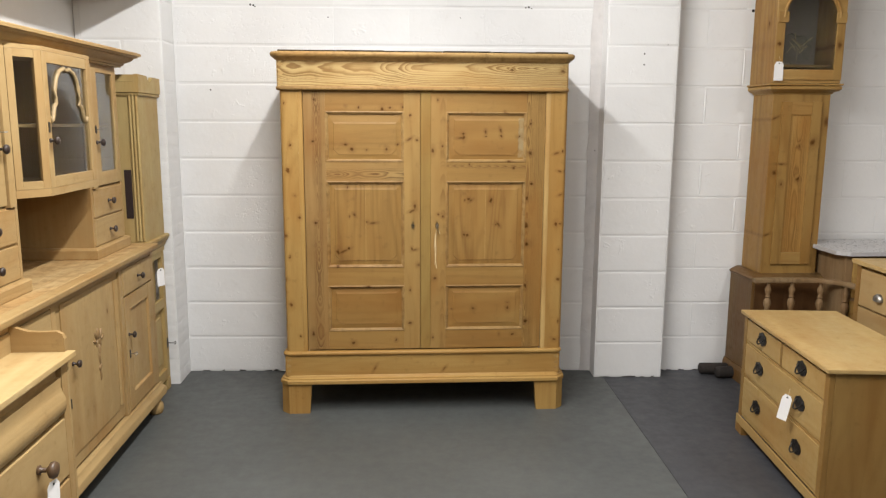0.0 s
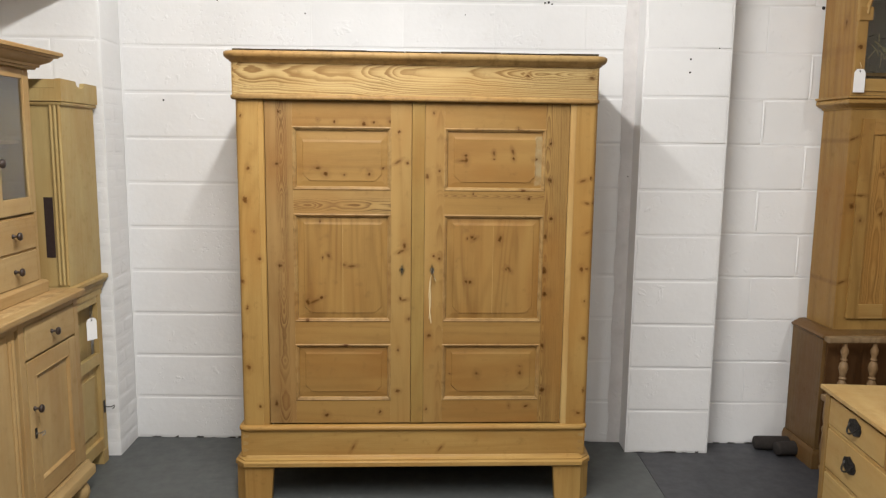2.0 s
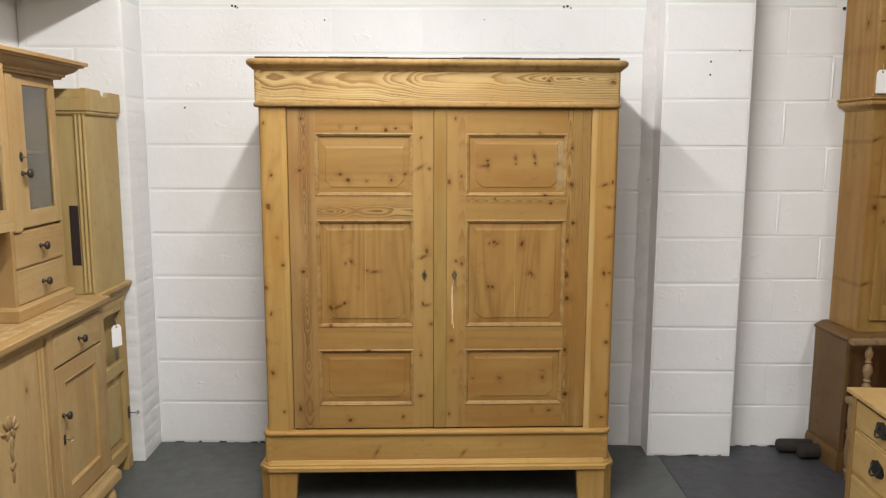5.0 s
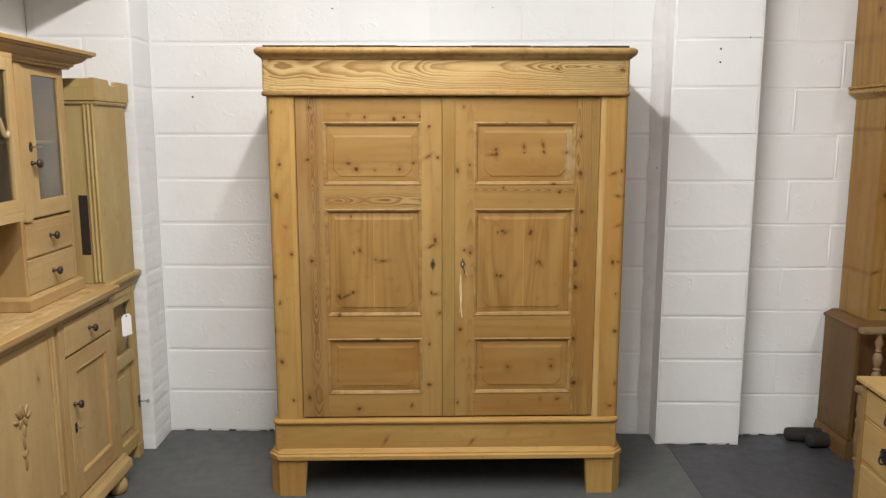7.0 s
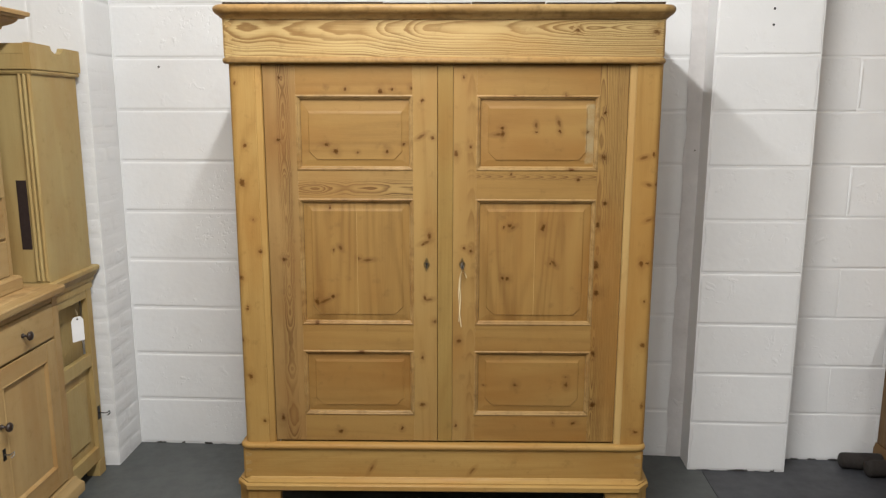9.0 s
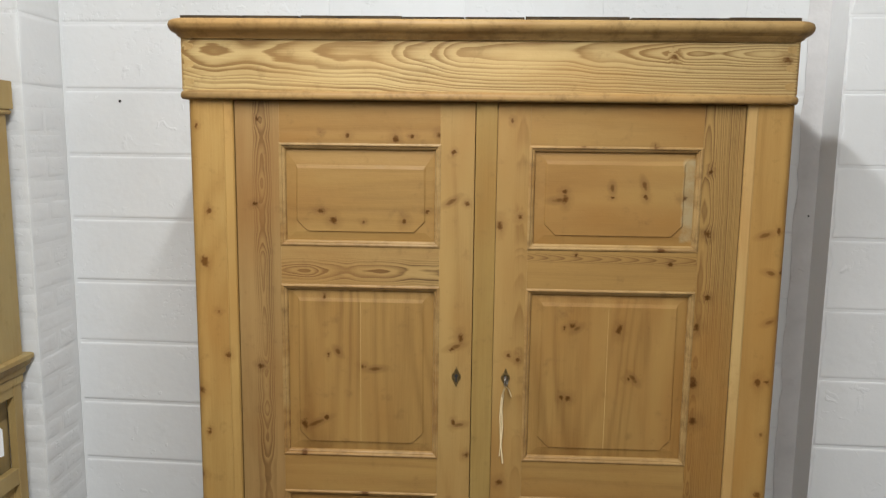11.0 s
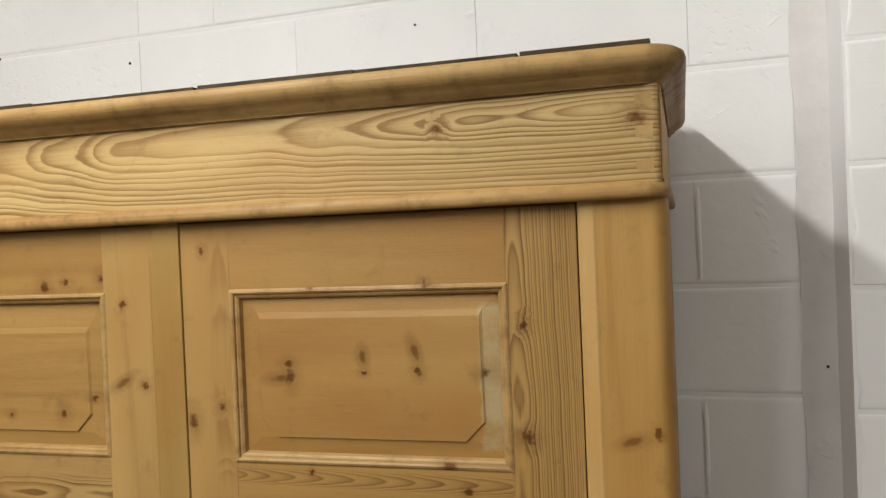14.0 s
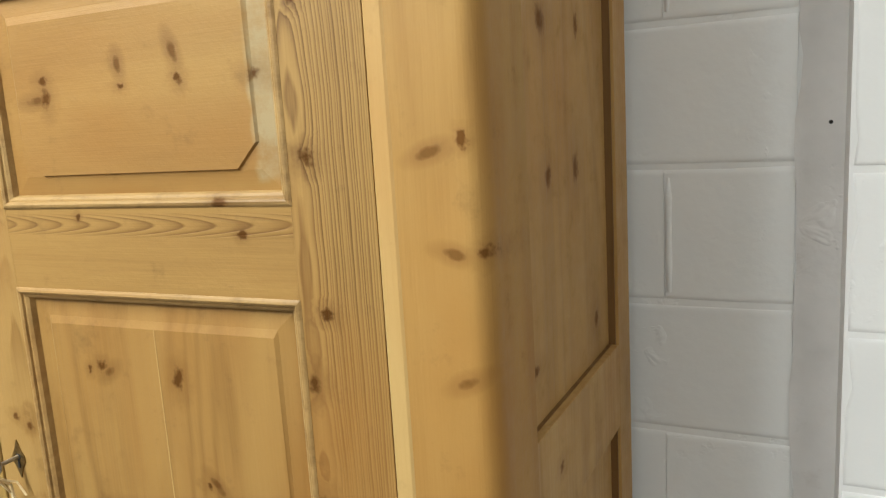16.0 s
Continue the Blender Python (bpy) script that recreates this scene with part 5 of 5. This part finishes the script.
MO = (2.62, 4.25, 0.0)
M = placed(MO)
marble = thing("marble_washstand", pose(*MO), "dark pine washstand with a grey marble top", "washstand")
M("marble_top", prism([(2.345, 4.075), (2.40, 4.02), (3.30, 4.02), (3.30, 4.50), (2.345, 4.50)], 0.845, 0.868), MARBLE, marble)
M("carcass", box(2.40, 3.28, 4.06, 4.49, 0.07, 0.8445, 0.003), CHAIRWOOD, marble)
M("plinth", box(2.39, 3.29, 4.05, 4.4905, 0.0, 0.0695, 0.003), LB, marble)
for k in range(3):
    dr = M("drawer", box(2.44, 3.24, 4.048, 4.06, 0.10 + 0.25 * k, 0.33 + 0.25 * k, 0.003), P_H, marble)
    for hx in (2.62, 3.06):
        bm = turned(lathe(KNOB, 12), Matrix.Translation((hx, 4.048, 0.21 + 0.25 * k)) @ pose(0, 0, 0, 90, 0, 0))
        M("knob", bm, IRON, dr)

tall = thing("tall_chest", pose(2.16, 2.96, 0, 0, 0, -3), "pale pine chest of drawers with bright cup handles", "chest of drawers")
part("top", box(-0.02, 0.50, -0.02, 0.70, 0.88, 0.902, 0.004), GP_T, tall)
part("carcass", box(0.022, 0.48, 0.0, 0.68, 0.07, 0.8795, 0.003), GP_V, tall)
part("plinth", box(0.0, 0.49, -0.006, 0.686, 0.0, 0.0695, 0.003), GP_V, tall)
for y in (0.0, 0.645):
    part("front_stile", box(0.0, 0.0215, y, y + 0.035, 0.07, 0.8795, 0.002), GP_V, tall)
for k in range(4):
    z0 = 0.09 + 0.195 * k
    dr = part("drawer", box(0.001, 0.021, 0.038, 0.642, z0, z0 + 0.185, 0.002), DP_Y, tall)
    for hy in (0.13, 0.47):
        bm = lathe([(0.034, 0.0), (0.034, 0.004), (0.028, 0.016), (0.014, 0.022), (0.001, 0.023)], 16)
        bmesh.ops.bisect_plane(bm, geom=bm.verts[:] + bm.edges[:] + bm.faces[:], plane_co=(0, -0.004, 0), plane_no=(0, -1, 0), clear_outer=True)
        turned(bm, Matrix.Translation((0.001, hy, z0 + 0.06)) @ Matrix.Rotation(radians(-90), 4, "Y") @ Matrix.Rotation(radians(-90), 4, "Z"))
        smooth(part("cup_handle", bm, STEEL, dr, "bright metal cup handle"), 50)

# two rolled canvas draught stops on the floor
for (x, y, rz, l, z) in ((1.865, 4.50, -6, 0.18, 0.0375), (1.925, 4.43, 4, 0.15, 0.0375)):
    roll = lathe([(0.024, 0.0), (0.033, 0.006), (0.035, 0.02), (0.038, l - 0.02), (0.036, l - 0.006), (0.027, l)], 18)
    bm = turned(roll, Matrix.Translation((-l / 2, 0, 0)) @ Matrix.Rotation(radians(90), 4, "Y"))
    ob = tagged(part("draught_roll", bm, TOWEL), "short dark brown canvas roll lying on the floor", "roll", "canvas rolls")
    smooth(ob, 50)
    ob.matrix_basis = pose(x, y, z, 0, 0, rz)


# ---- pieces of the walls ----
def block_mesh(w, h, edge, depth, seed, side=1.0, chip=0.0):
    """A painted block face, with rounded arrises: x to the right, z up, its front at y = 0."""
    r = random.Random(seed)
    bm = bmesh.new()
    rings = []
    worn = [[chip * r.random() ** 3 for q in range(5)] for e in range(2)] if chip else [[0.0], [0.0]]
    n = len(worn[0])
    for inset, y in ((0.0, depth), (edge * 0.25, depth * 0.45), (edge * 0.6, depth * 0.12), (edge * 1.2, 0.0), (edge * 1.2 + 0.004, 0.0)):
        j = lambda: r.uniform(-0.18, 0.18) * edge
        s = inset * side
        pts = [(s, inset + j()), (w / 2, inset + j()), (w - s, inset + j())]
        pts += [(w - s - worn[0][q], h * (q + 1) / (n + 1)) for q in range(n)]
        pts += [(w - s, h - inset + j()), (w / 2, h - inset + j()), (s, h - inset + j())]
        pts += [(s + worn[1][q], h * (n - q) / (n + 1)) for q in range(n)]
        rings.append([bm.verts.new((x, y, z)) for x, z in pts])
    for a, b in zip(rings, rings[1:]):
        for k in range(len(a)):
            bm.faces.new((a[k], a[(k + 1) % len(a)], b[(k + 1) % len(a)], b[k]))
    bm.faces.new(rings[-1])
    bmesh.ops.recalc_face_normals(bm, faces=bm.faces)
    if bm.faces[-1].normal.y > 0:
        bmesh.ops.reverse_faces(bm, faces=bm.faces)
    me = bpy.data.meshes.new("block")
    bm.to_mesh(me)
    bm.free()
    for p in me.polygons:
        p.use_smooth = True
    me.set_sharp_from_angle(angle=radians(60))
    me.materials.append(WALL)
    return me


MESHES = {}


def lay(name, parent, x0, x1, first, pitch, course, rows, m, edge, depth, joint, start=0.0, side=1.0, chip=0.0):
    """Courses in half bond between x0 and x1. first: a perpend in the odd courses."""
    r = random.Random(len(MESHES) + 3)
    for k in range(rows):
        z = start + k * course
        x = first + (0 if k % 2 else pitch / 2)
        while x > x0 + 1e-4:
            x -= pitch
        while x < x1 - 0.004:
            a, b = max(x, x0), min(x + pitch, x1)
            gap = joint * side
            w = round(b - a - gap, 4)
            if w > 0.02:
                key = (w, course, edge, side, r.randrange(8 if chip else 5))
                if key not in MESHES:
                    MESHES[key] = block_mesh(w, course - joint, edge, depth, len(MESHES), side, chip)
                ob = new(name, MESHES[key])
                ob.parent = parent
                ob.matrix_basis = m @ Matrix.Translation((a + gap / 2, r.uniform(-0.0004, 0.0004), z + joint / 2))
            x += pitch


I4 = Matrix.Identity(4)
lay("block", BACK, -1.452, -0.515, -0.515, 1.90, 0.225, 13, I4, 0.008, 0.0055, 0.005, side=0.06)
lay("block", BACK, -0.515, 1.030, 0.835, 0.45, 0.225, 13, I4, 0.008, 0.0055, 0.005, side=0.06)
lay("block", BACK, 1.517, 3.4, 0.835, 0.45, 0.225, 13, I4, 0.006, 0.0045, 0.004, side=0.4)
lay("block", PILASTER, 1.0945, 1.517, 1.0945, 2.0, 0.225, 13, Matrix.Translation((0, -0.132, 0)), 0.006, 0.0055, 0.006, chip=0.011)
lay("brick", PIER, -1.93, -1.461, -1.461, 0.225, 0.075, 24, Matrix.Translation((0, 4.4809, 0)), 0.022, 0.0035, 0.001)
lay("block", PIER, -1.93, -1.461, -1.461, 0.45, 0.225, 6, Matrix.Translation((0, 4.480, 0)), 0.012, 0.0045, 0.002, 1.8)
lay("block", PIER, 4.481, 4.72, 4.481, 0.9, 0.225, 6, Matrix.Translation((-1.460, 0, 0)) @ Matrix.Rotation(radians(90), 4, "Z"), 0.012, 0.0045, 0.002, 1.8)
lay("brick", PIER, 4.481, 4.72, 4.481, 0.225, 0.075, 24, Matrix.Translation((-1.4609, 0, 0)) @ Matrix.Rotation(radians(90), 4, "Z"), 0.022, 0.0035, 0.001)
# drilled holes
for x, z, w, r in ((-1.002, 2.256, 0, 0.006), (-0.985, 2.253, 0, 0.006), (-0.975, 2.246, 0, 0.004), (0.63, 2.252, 0, 0.005), (0.648, 2.255, 0, 0.006), (0.665, 2.247, 0, 0.004), (-1.258, 1.762, 0, 0.005), (-0.546, 2.188, 0, 0.004), (0.241, 2.191, 0, 0.003), (1.318, 1.978, 1, 0.005), (1.318, 1.916, 1, 0.005), (1.453, 2.03, 1, 0.003), (1.998, 2.245, 0, 0.009), (1.075, 1.41, 2, 0.003)):
    y = (-0.0004, -0.1324, -0.0024)[w]
    bm = turned(lathe([(r, 0.0), (r, 0.0008)], 10), Matrix.Translation((x, y, z)) @ pose(0, 0, 0, 90, 0, 0))
    part("drill_hole", bm, HOLE, PILASTER if w == 1 else BACK)

# broken paint and dark gaps where the walls meet the floor
GRIME = coated("dark_grime", (0.055, 0.050, 0.045), 0.9, 0.3, 30.0)
rng = random.Random(77)
for parent, x0, x1, y, count in ((PILASTER, 1.10, 1.51, -0.1322, 8), (BACK, -1.44, -0.80, -0.0003, 9), (BACK, 0.80, 1.02, -0.0003, 4), (BACK, 1.53, 1.95, -0.0003, 5)):
    for k in range(count):
        x, w, h = rng.uniform(x0, x1 - 0.05), rng.uniform(0.012, 0.05), rng.uniform(0.004, 0.012)
        top = [(x + w * (1 - q / 5), h * rng.uniform(0.35, 1.0)) for q in range(6)]
        bm = prism([(x, 0.0005), (x + w, 0.0005)] + top, y - 0.0014, y + 0.0004)
        for v in bm.verts:
            v.co = (v.co.x, v.co.z, v.co.y)
        part("paint_chip", bm, GRIME, parent)

# proud mortar in some perpends beside the wardrobe and the clock
for x, k in ((0.842, 5), (0.842, 7), (1.968, 4), (1.968, 6), (1.968, 8), (1.743, 5), (1.743, 7)):
    bm = lathe([(0.0002, 0.0), (0.005, 0.006), (0.0065, 0.05), (0.006, 0.11), (0.0068, 0.16), (0.004, 0.194), (0.0002, 0.20)], 14)
    turned(bm, Matrix.Translation((x, 0.003, 0.225 * k + 0.012)))
    smooth(part("mortar_ridge", bm, WALL, BACK), 80)
